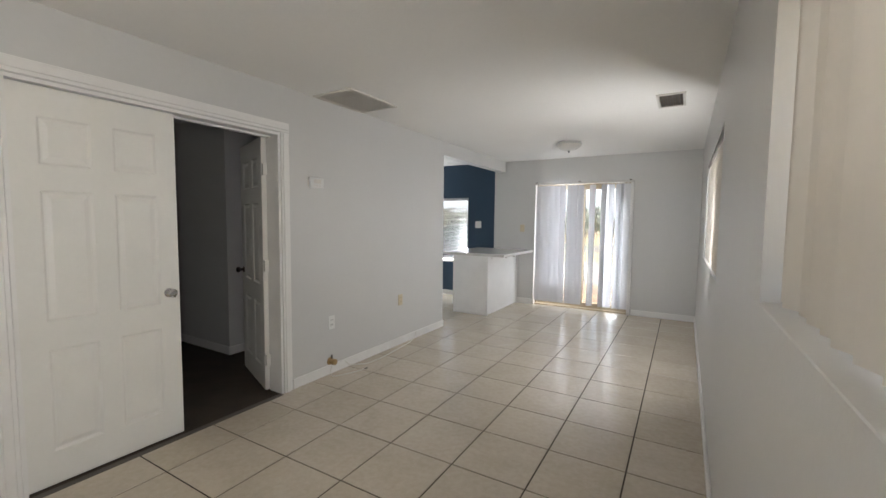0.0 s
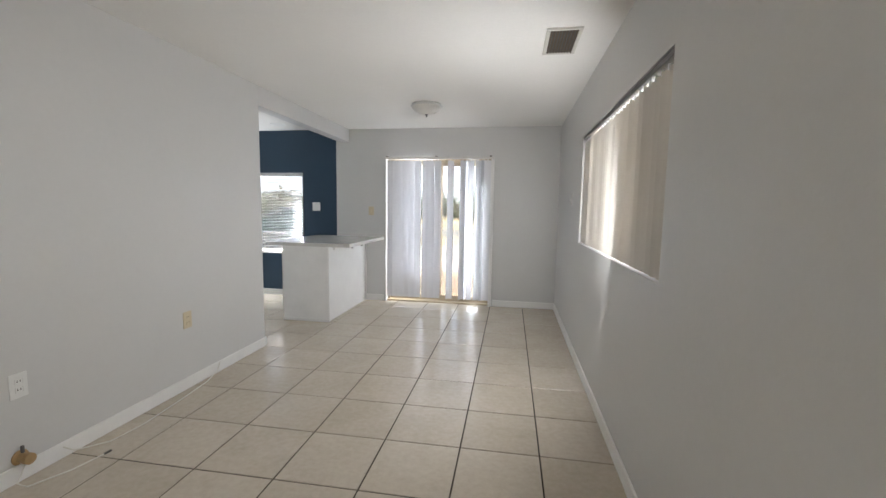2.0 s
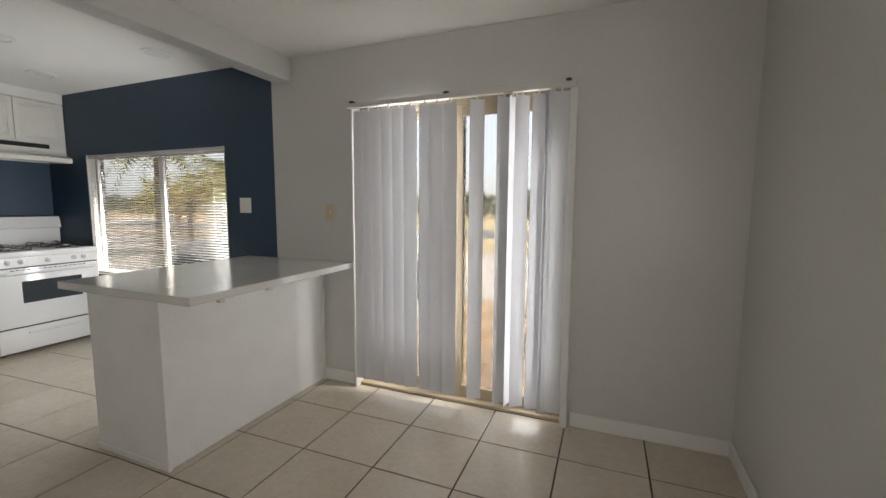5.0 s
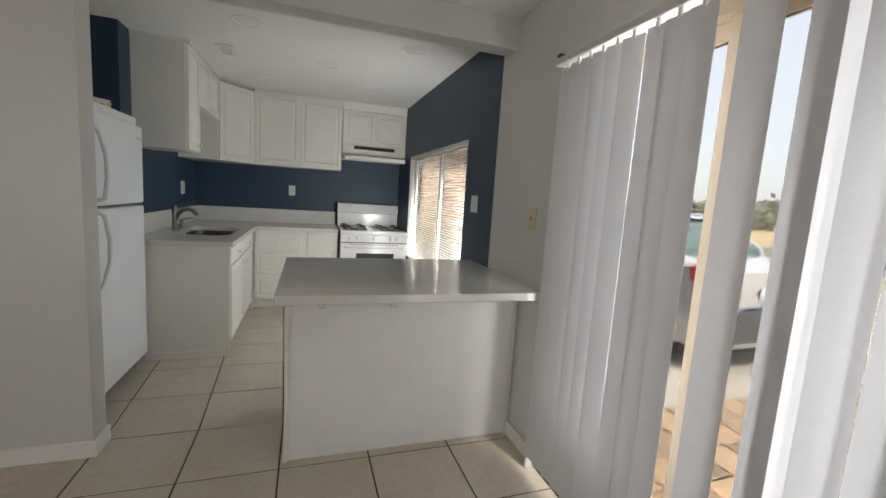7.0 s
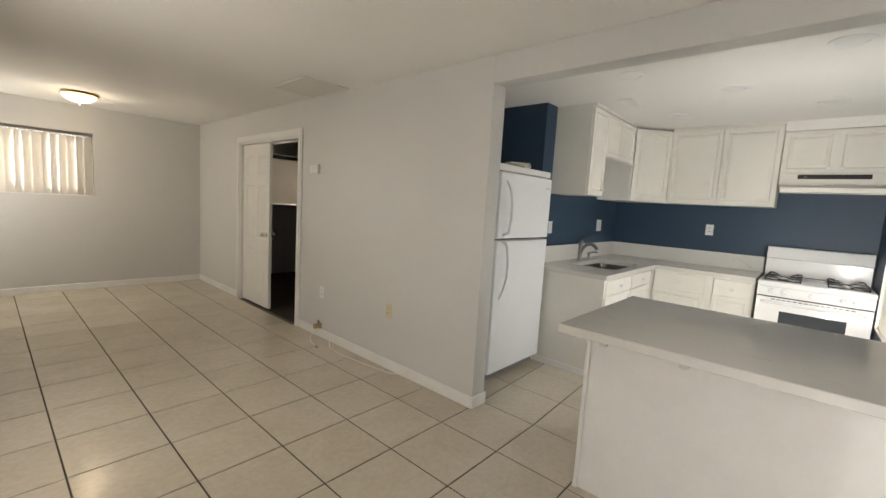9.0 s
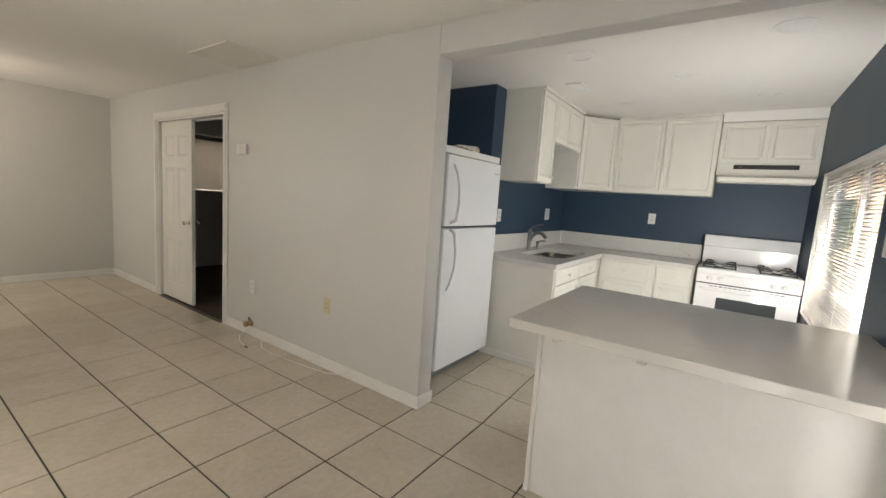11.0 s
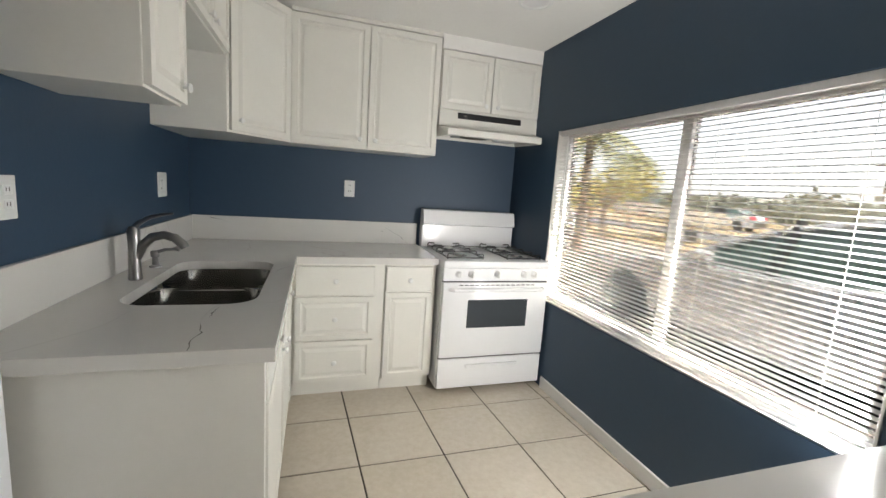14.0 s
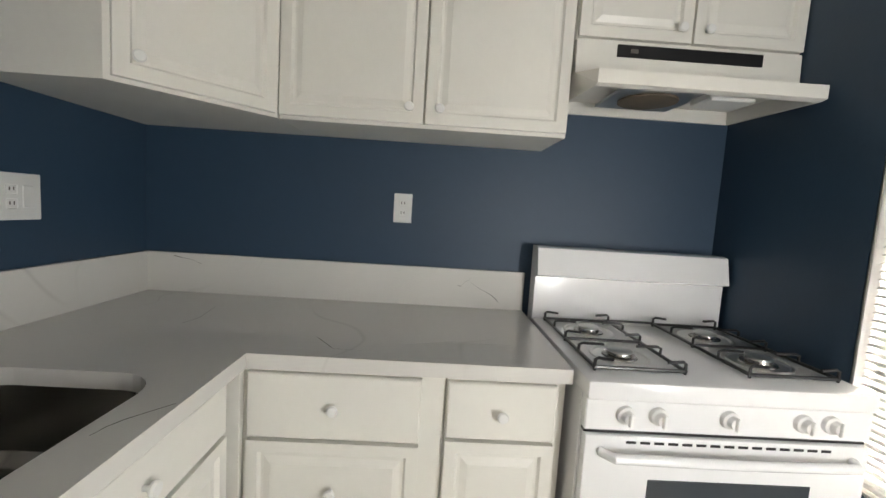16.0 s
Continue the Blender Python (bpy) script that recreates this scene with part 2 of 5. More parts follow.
M = {
    "wall": pbr("grey_wall_paint", (0.60, 0.595, 0.58), 0.42, var=0.03, big=0.8, fine=30, bump=0.12, bscale=70),
    "blue": pbr("navy_wall_paint", (0.025, 0.054, 0.094), 0.52, var=0.07, big=0.9, fine=30, bump=0.12, bscale=70),
    "ceiling": pbr("ceiling_paint", (0.80, 0.785, 0.755), 0.85, var=0.03, big=0.6, bump=0.3, bscale=55),
    "trim": pbr("white_trim_paint", (0.78, 0.77, 0.75), 0.35, var=0.04, big=4),
    "door": pbr("white_door_paint", (0.76, 0.75, 0.71), 0.38, var=0.03, big=3),
    "cabinet": pbr("white_cabinet_paint", (0.74, 0.725, 0.67), 0.33, var=0.03, big=3, bump=0.03),
    "enamel": pbr("white_enamel", (0.80, 0.80, 0.80), 0.18, var=0.02, big=3, bump=0.0, coat=0.3, rvar=0.02),
    "fridge": pbr("fridge_white", (0.78, 0.80, 0.82), 0.33, var=0.015, big=3, bump=0.10, bscale=260, rvar=0.02),
    # shade on the white fridge sides, put into the colour as grey
    "fridge_side": pbr("fridge_side_shade_grey", (0.36, 0.38, 0.40), 0.45, var=0.05, big=3),
    "grey_seal": pbr("grey_seal", (0.16, 0.17, 0.18), 0.6),
    "black": pbr("black_enamel", (0.012, 0.012, 0.013), 0.3),
    "oven_glass": pbr("oven_window_glass", (0.055, 0.062, 0.068), 0.08, var=0.05, bump=0),
    "steel": pbr("brushed_steel", (0.34, 0.33, 0.31), 0.24, metal=1.0, var=0.08, big=5, fine=160, bump=0.05),
    "nickel": pbr("satin_nickel", (0.26, 0.258, 0.255), 0.3, metal=1.0, var=0.05, big=8),
    "chrome": pbr("chrome", (0.75, 0.75, 0.75), 0.1, metal=1.0, var=0.03),
    "aluminium": pbr("aluminium", (0.62, 0.62, 0.60), 0.35, metal=1.0, var=0.04),
    "tan_frame": pbr("tan_door_frame", (0.46, 0.38, 0.27), 0.45, var=0.06),
    "rail": pbr("dark_rail", (0.12, 0.11, 0.10), 0.5, var=0.1),
    "white_rail": pbr("white_rail", (0.62, 0.60, 0.57), 0.4, var=0.04),
    "vane": pbr("vertical_vane", (0.72, 0.72, 0.74), 0.55, var=0.03, big=2, bump=0.08, bscale=260, through_light=0.17),
    "cream_vane": pbr("cream_vane", (0.72, 0.68, 0.62), 0.6, var=0.04, big=2, bump=0.08, bscale=260, through_light=0.17),
    "slat": pbr("blind_slat", (0.68, 0.67, 0.66), 0.4, var=0.02, bump=0, through_light=0.25),
    "plate": pbr("white_plastic", (0.75, 0.75, 0.73), 0.35, var=0.02),
    "almond": pbr("almond_plastic", (0.60, 0.52, 0.36), 0.4, var=0.04),
    "beige_dark": pbr("beige_plastic_slots", (0.10, 0.09, 0.08), 0.5),
    "old_brass": pbr("tarnished_brass", (0.45, 0.31, 0.15), 0.5, metal=0.5, var=0.2),
    "brass": pbr("brass", (0.62, 0.42, 0.16), 0.35, metal=0.8, var=0.1),
    "bronze": pbr("dark_bronze", (0.06, 0.05, 0.045), 0.35, metal=0.8),
    "grille": pbr("grille_grey", (0.72, 0.69, 0.64), 0.6, var=0.05),
    "vent_dark": pbr("vent_brown", (0.13, 0.105, 0.075), 0.6, var=0.2),
    "vent_frame": pbr("vent_frame", (0.6, 0.58, 0.53), 0.5, var=0.05),
    "frosted": pbr("frosted_glass_bowl", (0.74, 0.72, 0.67), 0.3, var=0.06, big=12, coat=0.3, through_light=0.3),
    "lamp_lit": glow_mat("lit_glass", (1.0, 0.78, 0.40), 0.07),
    "led": pbr("lamp_diffuser", (0.74, 0.73, 0.72), 0.5, var=0.02),
    "grout": pbr("grout", (0.040, 0.030, 0.022), 0.9, var=0.35, big=5, fine=80, bump=0.3, bscale=150),
    "tile": tile_mat(),
    "quartz": quartz_mat(),
    "vein": pbr("stone_vein", (0.17, 0.16, 0.14), 0.22, var=0.4, big=40, bump=0),
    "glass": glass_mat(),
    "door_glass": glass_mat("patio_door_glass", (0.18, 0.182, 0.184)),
    "carpet": pbr("brown_carpet", (0.055, 0.043, 0.032), 0.95, var=0.25, big=5, fine=120, bump=0.8, bscale=300),
    "strip": pbr("threshold_strip", (0.10, 0.085, 0.07), 0.6, var=0.2),
    "cord": pbr("white_cord", (0.7, 0.68, 0.62), 0.5),
    "stucco": pbr("stucco", (0.74, 0.63, 0.49), 0.9, var=0.1, big=1.0, bump=0.5, bscale=60),
    "paper": pbr("paper", (0.62, 0.58, 0.50), 0.7, var=0.2, big=15),
    "asphalt": pbr("asphalt", (0.17, 0.165, 0.155), 0.9, var=0.2, big=0.5, bump=0.4, bscale=80),
    "drygrass": pbr("dry_grass", (0.46, 0.36, 0.21), 0.95, var=0.35, big=0.25, fine=8, bump=0.8, bscale=30),
    "concrete": pbr("concrete", (0.42, 0.38, 0.33), 0.9, var=0.15, big=0.8, bump=0.3, bscale=60),
    "paver": pbr("clay_paver", (0.48, 0.36, 0.26), 0.85, var=0.22, big=4, fine=50, bump=0.4, bscale=90, per_object=0.45),
    # leaf colours are paled to carry the haze of distance
    "far_leaf": pbr("haze_tinted_far_leaves", (0.26, 0.265, 0.21), 0.8, var=0.2, big=0.3, through_light=0.2),
    "leaf": pbr("leaves", (0.34, 0.36, 0.18), 0.6, var=0.3, big=1.5, per_object=0.2, through_light=0.4),
    "yleaf": pbr("yellow_leaves", (0.52, 0.47, 0.20), 0.6, var=0.3, big=1.5, through_light=0.4),
    "bark": pbr("bark", (0.26, 0.21, 0.15), 0.9, var=0.3, bump=0.8, bscale=40),
    "silver": pbr("silver_car_paint", (0.52, 0.525, 0.53), 0.22, metal=0.2, var=0.03, bump=0, coat=0.8),
    "darkcar": pbr("dark_bumper", (0.035, 0.037, 0.045), 0.2, metal=0.3, var=0.05, bump=0, coat=0.8),
    "white_paint": pbr("white_vehicle_paint", (0.7, 0.7, 0.7), 0.25, var=0.04, bump=0, coat=0.5),
    "carglass": pbr("car_glass", (0.09, 0.135, 0.12), 0.06, var=0.1, bump=0),
    "rubber": pbr("tyre_rubber", (0.02, 0.02, 0.02), 0.8),
    "red": pbr("red_fabric", (0.50, 0.02, 0.04), 0.7, var=0.1),
    "roof": pbr("roof_shingle", (0.14, 0.12, 0.10), 0.9, var=0.25, bump=0.5, bscale=30),
    # distance haze is painted into the hill colour
    "hill": pbr("haze_tinted_hill_scrub", (0.34, 0.33, 0.28), 0.95, var=0.35, big=0.05, fine=0.8, bump=0),
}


# ---------------------------------------------------------------- builders
def add_box(bm, x0, x1, y0, y1, z0, z1, bevel=0.0, seg=1):
    r = bmesh.ops.create_cube(bm, size=1.0, matrix=Matrix.Translation(((x0 + x1) / 2, (y0 + y1) / 2, (z0 + z1) / 2))
                              @ Matrix.Diagonal((abs(x1 - x0), abs(y1 - y0), abs(z1 - z0), 1)))
    if bevel:
        edges = list({e for v in r["verts"] for e in v.link_edges})
        bmesh.ops.bevel(bm, geom=edges, offset=bevel, segments=seg, affect="EDGES", profile=0.5)
    return bm


def box(x0, x1, y0, y1, z0, z1, bevel=0.0, seg=1):
    return add_box(bmesh.new(), x0, x1, y0, y1, z0, z1, bevel, seg)


def add_cyl(bm, a, b, r0, r1=None, seg=16, caps=True):
    a, b = Vector(a), Vector(b)
    r1 = r0 if r1 is None else r1
    q = (b - a).to_track_quat("Z", "Y").to_matrix().to_4x4()
    bmesh.ops.create_cone(bm, cap_ends=caps, segments=seg, radius1=r0, radius2=r1, depth=(b - a).length,
                          matrix=Matrix.Translation((a + b) / 2) @ q)
    return bm


def cyl(a, b, r0, r1=None, seg=16):
    return add_cyl(bmesh.new(), a, b, r0, r1, seg)


def add_tube(bm, pts, radii, seg=10, flat=1.0):
    """A tube along points; flat squeezes its section across the second axis."""
    pts = [Vector(p) for p in pts]
    if isinstance(radii, (int, float)):
        radii = [radii] * len(pts)
    rings, side = [], None
    for i, p in enumerate(pts):
        d = (pts[min(i + 1, len(pts) - 1)] - pts[max(i - 1, 0)]).normalized()
        if side is None:
            side = d.orthogonal().normalized()
        side = (side - d * side.dot(d)).normalized()
        up = d.cross(side)
        rings.append([bm.verts.new(p + radii[i] * (side * math.cos(k * math.tau / seg) + up * flat * math.sin(k * math.tau / seg)))
                      for k in range(seg)])
    for r0, r1 in zip(rings, rings[1:]):
        for k in range(seg):
            bm.faces.new((r0[k], r0[(k + 1) % seg], r1[(k + 1) % seg], r1[k]))
    bm.faces.new(rings[0][::-1])
    bm.faces.new(rings[-1])
    return bm


def tube(pts, radii, seg=10, flat=1.0):
    return add_tube(bmesh.new(), pts, radii, seg, flat)


def lathe(profile, seg=32):
    """A turned shape round z from (radius, z) pairs."""
    bm = bmesh.new()
    rings = []
    for r, z in profile:
        rings.append([bm.verts.new((r * math.cos(k * math.tau / seg), r * math.sin(k * math.tau / seg), z)) for k in range(seg)])
    for a, b in zip(rings, rings[1:]):
        for k in range(seg):
            bm.faces.new((a[k], a[(k + 1) % seg], b[(k + 1) % seg], b[k]))
    bm.faces.new(rings[0][::-1])
    bm.faces.new(rings[-1])
    return bm


def extrude_profile(pts, x0, x1):
    """A prism along x from (y, z) pairs."""
    bm = bmesh.new()
    a = [bm.verts.new((x0, y, z)) for y, z in pts]
    b = [bm.verts.new((x1, y, z)) for y, z in pts]
    n = len(pts)
    for k in range(n):
        bm.faces.new((a[k], a[(k + 1) % n], b[(k + 1) % n], b[k]))
    bm.faces.new(a[::-1])
    bm.faces.new(b)
    bmesh.ops.recalc_face_normals(bm, faces=bm.faces)
    return bm


def mesh_of(name, bm, material, smooth=False):
    me = bpy.data.meshes.new(name)
    bmesh.ops.recalc_face_normals(bm, faces=bm.faces)
    bm.to_mesh(me)
    bm.free()
    me.materials.append(material)
    if smooth:
        me.polygons.foreach_set("use_smooth", [True] * len(me.polygons))
        me.set_sharp_from_angle(angle=radians(40))
    return me


def part(name, bm, material, parent, label="", m=None, smooth=False):
    ob = new(name, mesh_of(name, bm, material, smooth))
    ob.parent = parent
    if m is not None:
        ob.matrix_basis = m
    return tagged(ob, label)


def again(name, src, parent, m):
    ob = new(name, src.data)
    ob.parent = parent
    ob.matrix_basis = m
    return ob


def thing(name, label, category, m=None, group="", kind=""):
    ob = new(name)
    ob.empty_display_size = 0.1
    if m is not None:
        ob.matrix_basis = m
    return tagged(ob, label, category, group, kind)


def solid(name, bm, material, label, category="", kind="structure", m=None, smooth=False):
    ob = new(name, mesh_of(name, bm, material, smooth))
    if m is not None:
        ob.matrix_basis = m
    return tagged(ob, label, category, "", kind)


def pierced(axis, a0, a1, d0, d1, z0, z1, holes=()):
    """A wall slab along one axis from a0 to a1, between d0 and d1 across, with rectangular holes (a0, a1, z0, z1)."""
    bm = bmesh.new()
    cuts = sorted({a0, a1, *[h[0] for h in holes], *[h[1] for h in holes]})
    for p, q in zip(cuts, cuts[1:]):
        mid = (p + q) / 2
        spans = [(z0, z1)]
        for h in holes:
            if h[0] < mid < h[1]:
                nxt = []
                for s, e in spans:
                    if h[2] > s:
                        nxt.append((s, min(e, h[2])))
                    if h[3] < e:
                        nxt.append((max(s, h[3]), e))
                spans = nxt
        for s, e in spans:
            if e - s > 1e-4:
                if axis == "x":
                    add_box(bm, p, q, d0, d1, s, e)
                else:
                    add_box(bm, d0, d1, p, q, s, e)
    return bm


def inset_panel(bm, face, border, depth, slope=0.012, raise_by=0.0, raise_border=0.025):
    """Sinks a panel into a face and, if asked, lifts a field out of it again."""
    n = face.normal.copy()
    bmesh.ops.inset_individual(bm, faces=[face], thickness=border)
    bmesh.ops.inset_individual(bm, faces=[face], thickness=slope)
    bmesh.ops.translate(bm, verts=face.verts, vec=-n * depth)
    if raise_by:
        bmesh.ops.inset_individual(bm, faces=[face], thickness=raise_border * 0.4)
        bmesh.ops.inset_individual(bm, faces=[face], thickness=raise_border)
        bmesh.ops.translate(bm, verts=face.verts, vec=n * raise_by)


def front(w, h, thick=0.02, border=0.05, raised=True):
    """A cabinet door or drawer front: centred in x, from z 0 to h, its back at y 0 and its face at y thick."""
    bm = box(-w / 2, w / 2, 0, thick, 0, h)
    bm.normal_update()
    f = max(bm.faces, key=lambda q: q.normal.y)
    if raised:
        inset_panel(bm, f, border, 0.010, 0.010, 0.008, 0.028)
    else:
        bmesh.ops.inset_individual(bm, faces=[f], thickness=0.006)
        bmesh.ops.translate(bm, verts=[v for v in bm.verts if abs(v.co.y - thick) < 1e-5 and (abs(abs(v.co.x) - w / 2) < 1e-5 or v.co.z < 1e-5 or v.co.z > h - 1e-5)], vec=(0, -0.004, 0))
    return bm


def knob_bm(r=0.016, d=0.028):
    bm = lathe([(r * 0.35, 0), (r * 0.35, d * 0.45), (r * 0.85, d * 0.55), (r, d * 0.75), (r * 0.8, d * 0.95), (r * 0.3, d)], 14)
    bmesh.ops.rotate(bm, verts=bm.verts, cent=(0, 0, 0), matrix=Matrix.Rotation(radians(-90), 3, "X"))
    return bm


# ---------------------------------------------------------------- the shell
W1 = (0.25, 1.74, 1.19, 1.96)       # windows of the east wall: y, y, z, z
W2 = (3.34, 5.38, 1.04, 1.955)
SLIDER = (-2.10, -0.63, 0.0, 2.0)
KW = (-5.205, -3.345, 0.625, 1.795)
NW = (-1.37, -0.47, 1.24, 2.05)
DOOR = (1.11, 2.602, 0.0, 2.035)

solid("wall_east", pierced("y", N - WT, F + WT, R, R + WT, 0, C, (W1, W2)), M["wall"], "light grey painted living room wall with two windows", "wall")
solid("wall_north", pierced("x", -2.83, R, F, F + WT, 0, C, (SLIDER,)), M["wall"], "grey painted wall with the sliding patio door", "wall")
solid("wall_north_kitchen", pierced("x", KX - WT, -2.83, F, F + WT, 0, C, (KW,)), M["blue"], "navy blue painted kitchen wall with a window", "wall")
solid("wall_west", pierced("y", N, 5.075, KL, L, 0, C, (DOOR,)), M["wall"], "light grey painted partition wall with a double doorway", "wall")
solid("wall_south", pierced("x", -6.3, R, N - WT, N, -0.12, C, (NW, (-4.6, -3.5, 1.24, 2.115))), M["wall"], "grey painted end wall with a window", "wall")
solid("beam", box(KL, L, 5.075, F, 2.215, C, 0.004), M["wall"], "grey painted beam over the kitchen opening", "beam")
solid("wall_kitchen_west", box(KX - WT, KX, 3.95, F, 0, C), M["blue"], "navy blue painted wall behind the stove", "wall")
solid("wall_kitchen_south", box(KX, -3.86, KY - WT, KY, 0, C), M["blue"], "navy blue painted wall behind the sink", "wall")
solid("wall_alcove_side", box(-4.0, -3.86, 4.08, KY - WT, 0, C), M["blue"], "navy blue side of the fridge alcove", "wall")
solid("wall_alcove_back", box(-4.0, KL, 3.95, 4.08, 0, C), M["blue"], "navy blue back wall of the fridge alcove", "wall")
solid("ceiling", box(KX - WT, R + WT, N - WT, F + WT, C, C + 0.12), M["ceiling"], "off-white textured ceiling", "ceiling")
# out of view; the long east eave is added to shade the windows
solid("roof", box(-8.0, R + 1.2, N - 0.8, F + 0.35, C + 0.16, C + 0.34, 0.02), M["roof"], "unseen shingle roof slab, east eave lengthened to block the sun", "roof")
# the dark room behind the double door
solid("wall_bedroom_west", box(-6.3, -6.15, N, 3.95, -0.12, C), M["wall"], "grey painted bedroom wall", "wall")
solid("wall_bedroom_north", box(-6.3, -3.87, 2.93, 3.08, 0, C), M["wall"], "grey painted bedroom wall", "wall")
solid("wall_bedroom_return", box(-4.0, -3.87, 3.08, 3.95, 0, C), M["wall"], "grey painted bedroom wall return", "wall")
solid("floor_bedroom", box(-6.3, L - 0.012, N, 3.95, -0.12, -0.006), M["carpet"], "dark brown bedroom carpet", "carpet")
solid("ceiling_bedroom", box(-6.3, KX - WT, N - WT, 3.95, C, C + 0.12), M["ceiling"], "bedroom ceiling", "ceiling")

# skirting boards
def skirting(name, x0, x1, y0, y1, h=0.085):
    solid(name, box(x0, x1, y0, y1, 0, h, 0.004), M["trim"], "white painted baseboard", "baseboard")


skirting("baseboard_east", R - 0.013, R, N + 0.013, F - 0.013)
skirting("baseboard_north_right", -0.60, R, F - 0.013, F)
skirting("baseboard_north_left", -2.39, -2.13, F - 0.013, F)
skirting("baseboard_kitchen_north", -5.10, -3.0, F - 0.013, F)
skirting("baseboard_west", L, L + 0.013, 2.69, 5.075)
skirting("baseboard_west_end", KL - 0.013, L + 0.013, 5.075, 5.089)
skirting("baseboard_west_near", L, L + 0.013, N + 0.013, 1.02)
skirting("baseboard_south", L, R, N, N + 0.013)
skirting("baseboard_bedroom", -6.1, -3.857, 2.917, 2.93)
skirting("baseboard_bedroom_return", -3.87, -3.857, 2.93, 3.95)


# door casing round the double doorway
def casing():
    y0, y1, z1 = DOOR[0], DOOR[1], DOOR[3]
    root = thing("trim_double_door", "white painted door casing with stepped moulding", "door casing", kind="structure")
    for a, b in ((y0 - 0.078, y0 - 0.003), (y1 + 0.003, y1 + 0.078)):
        bm = box(L, L + 0.016, a, b, 0, z1 + 0.004, 0.003)
        add_box(bm, L + 0.0155, L + 0.024, a + 0.014, b - 0.02, 0, z1, 0.003)
        part("casing_side", bm, M["trim"], root)
    bm = box(L, L + 0.017, y0 - 0.078, y1 + 0.078, z1 + 0.004, z1 + 0.08, 0.003)
    add_box(bm, L + 0.0165, L + 0.026, y0 - 0.064, y1 + 0.064, z1 + 0.024, z1 + 0.066, 0.003)
    part("casing_head", bm, M["trim"], root)
    for a, b in ((y0, y0 + 0.018), (y1 - 0.018, y1)):
        part("jamb", box(KL - 0.004, L + 0.004, a, b, 0, z1 - 0.018), M["trim"], root)
    part("jamb_head", box(KL - 0.004, L + 0.004, y0, y1, z1 - 0.018, z1), M["trim"], root)
    part("door_stop", box(-2.745, -2.72, y0 + 0.018, y1 - 0.018, z1 - 0.032, z1 - 0.018), M["trim"], root)


casing()
solid("threshold", box(L - 0.012, L + 0.03, DOOR[0] + 0.02, DOOR[1] - 0.02, -0.006, 0.004, 0.002), M["strip"], "worn brown threshold strip between carpet and tile", "threshold")


def six_panel(w, h, t=0.035):
    """A moulded six-panel leaf: hinge at x 0, leaf to +x, thickness in y."""
    bm = bmesh.new()
    st, mid = 0.105, 0.09
    rows = ((0.17, 0.70), (0.84, 1.50), (1.62, 1.86))
    xs = [0, st, (w - mid) / 2, (w + mid) / 2, w - st, w]
    zs = [0] + [v for r in rows for v in r] + [h]
    for i in range(5):
        for k in range(len(zs) - 1):
            add_box(bm, xs[i], xs[i + 1], 0, t, zs[k], zs[k + 1])
    bmesh.ops.remove_doubles(bm, verts=bm.verts, dist=1e-5)
    bm.normal_update()
    seen = {}
    for f in bm.faces:
        seen.setdefault(tuple(round(v, 4) for v in f.calc_center_median()), []).append(f)
    inner = [f for fs in seen.values() if len(fs) > 1 for f in fs]
    bmesh.ops.delete(bm, geom=inner, context="FACES")
    bm.normal_update()
    faces = []
    for f in bm.faces:
        c = f.calc_center_median()
        if abs(f.normal.y) > 0.9 and any(a < c.z < b for a, b in rows) and (xs[1] < c.x < xs[2] or xs[3] < c.x < xs[4]):
            faces.append(f)
    for f in faces:
        inset_panel(bm, f, 0.004, 0.008, 0.016, 0.006, 0.03)
    return bm


def lever_set(parent, x, z, faces, mat, r=0.027):
    for s, y in faces:
        bm = lathe([(r, 0), (r, 0.006), (0.012, 0.010), (0.012, 0.03), (0.022, 0.036), (0.027, 0.052), (0.018, 0.064), (0.004, 0.066)], 20)
        bmesh.ops.rotate(bm, verts=bm.verts, cent=(0, 0, 0), matrix=Matrix.Rotation(radians(-90 * s), 3, "X"))
        part("door_knob", bm, mat, parent, "round metal door knob", Matrix.Translation((x, y, z)), True)


door_a = thing("door_1", "closed white six-panel leaf of a double door with a chrome knob", "door",
               pose(-2.665, DOOR[0] + 0.02, 0.012, 0, 0, 90), kind="structure")
part("leaf", six_panel(0.735, 2.0), M["door"], door_a)
lever_set(door_a, 0.672, 0.91, ((1, 0.035), (-1, 0.0)), M["chrome"])
door_b = thing("door_2", "white six-panel leaf standing open into a dark carpeted bedroom", "door",
               pose(-2.77, DOOR[1] - 0.022, 0.012, 0, 0, 158.5), kind="structure")
part("leaf", six_panel(0.70, 2.0), M["door"], door_b)
lever_set(door_b, 0.64, 0.91, ((1, 0.035), (-1, 0.0)), M["bronze"])
for z in (0.25, 1.0, 1.75):
    part("hinge", box(-0.04, 0.0, 0.003, 0.032, z - 0.045, z + 0.045, 0.002), M["door"], door_b, "painted hinge")


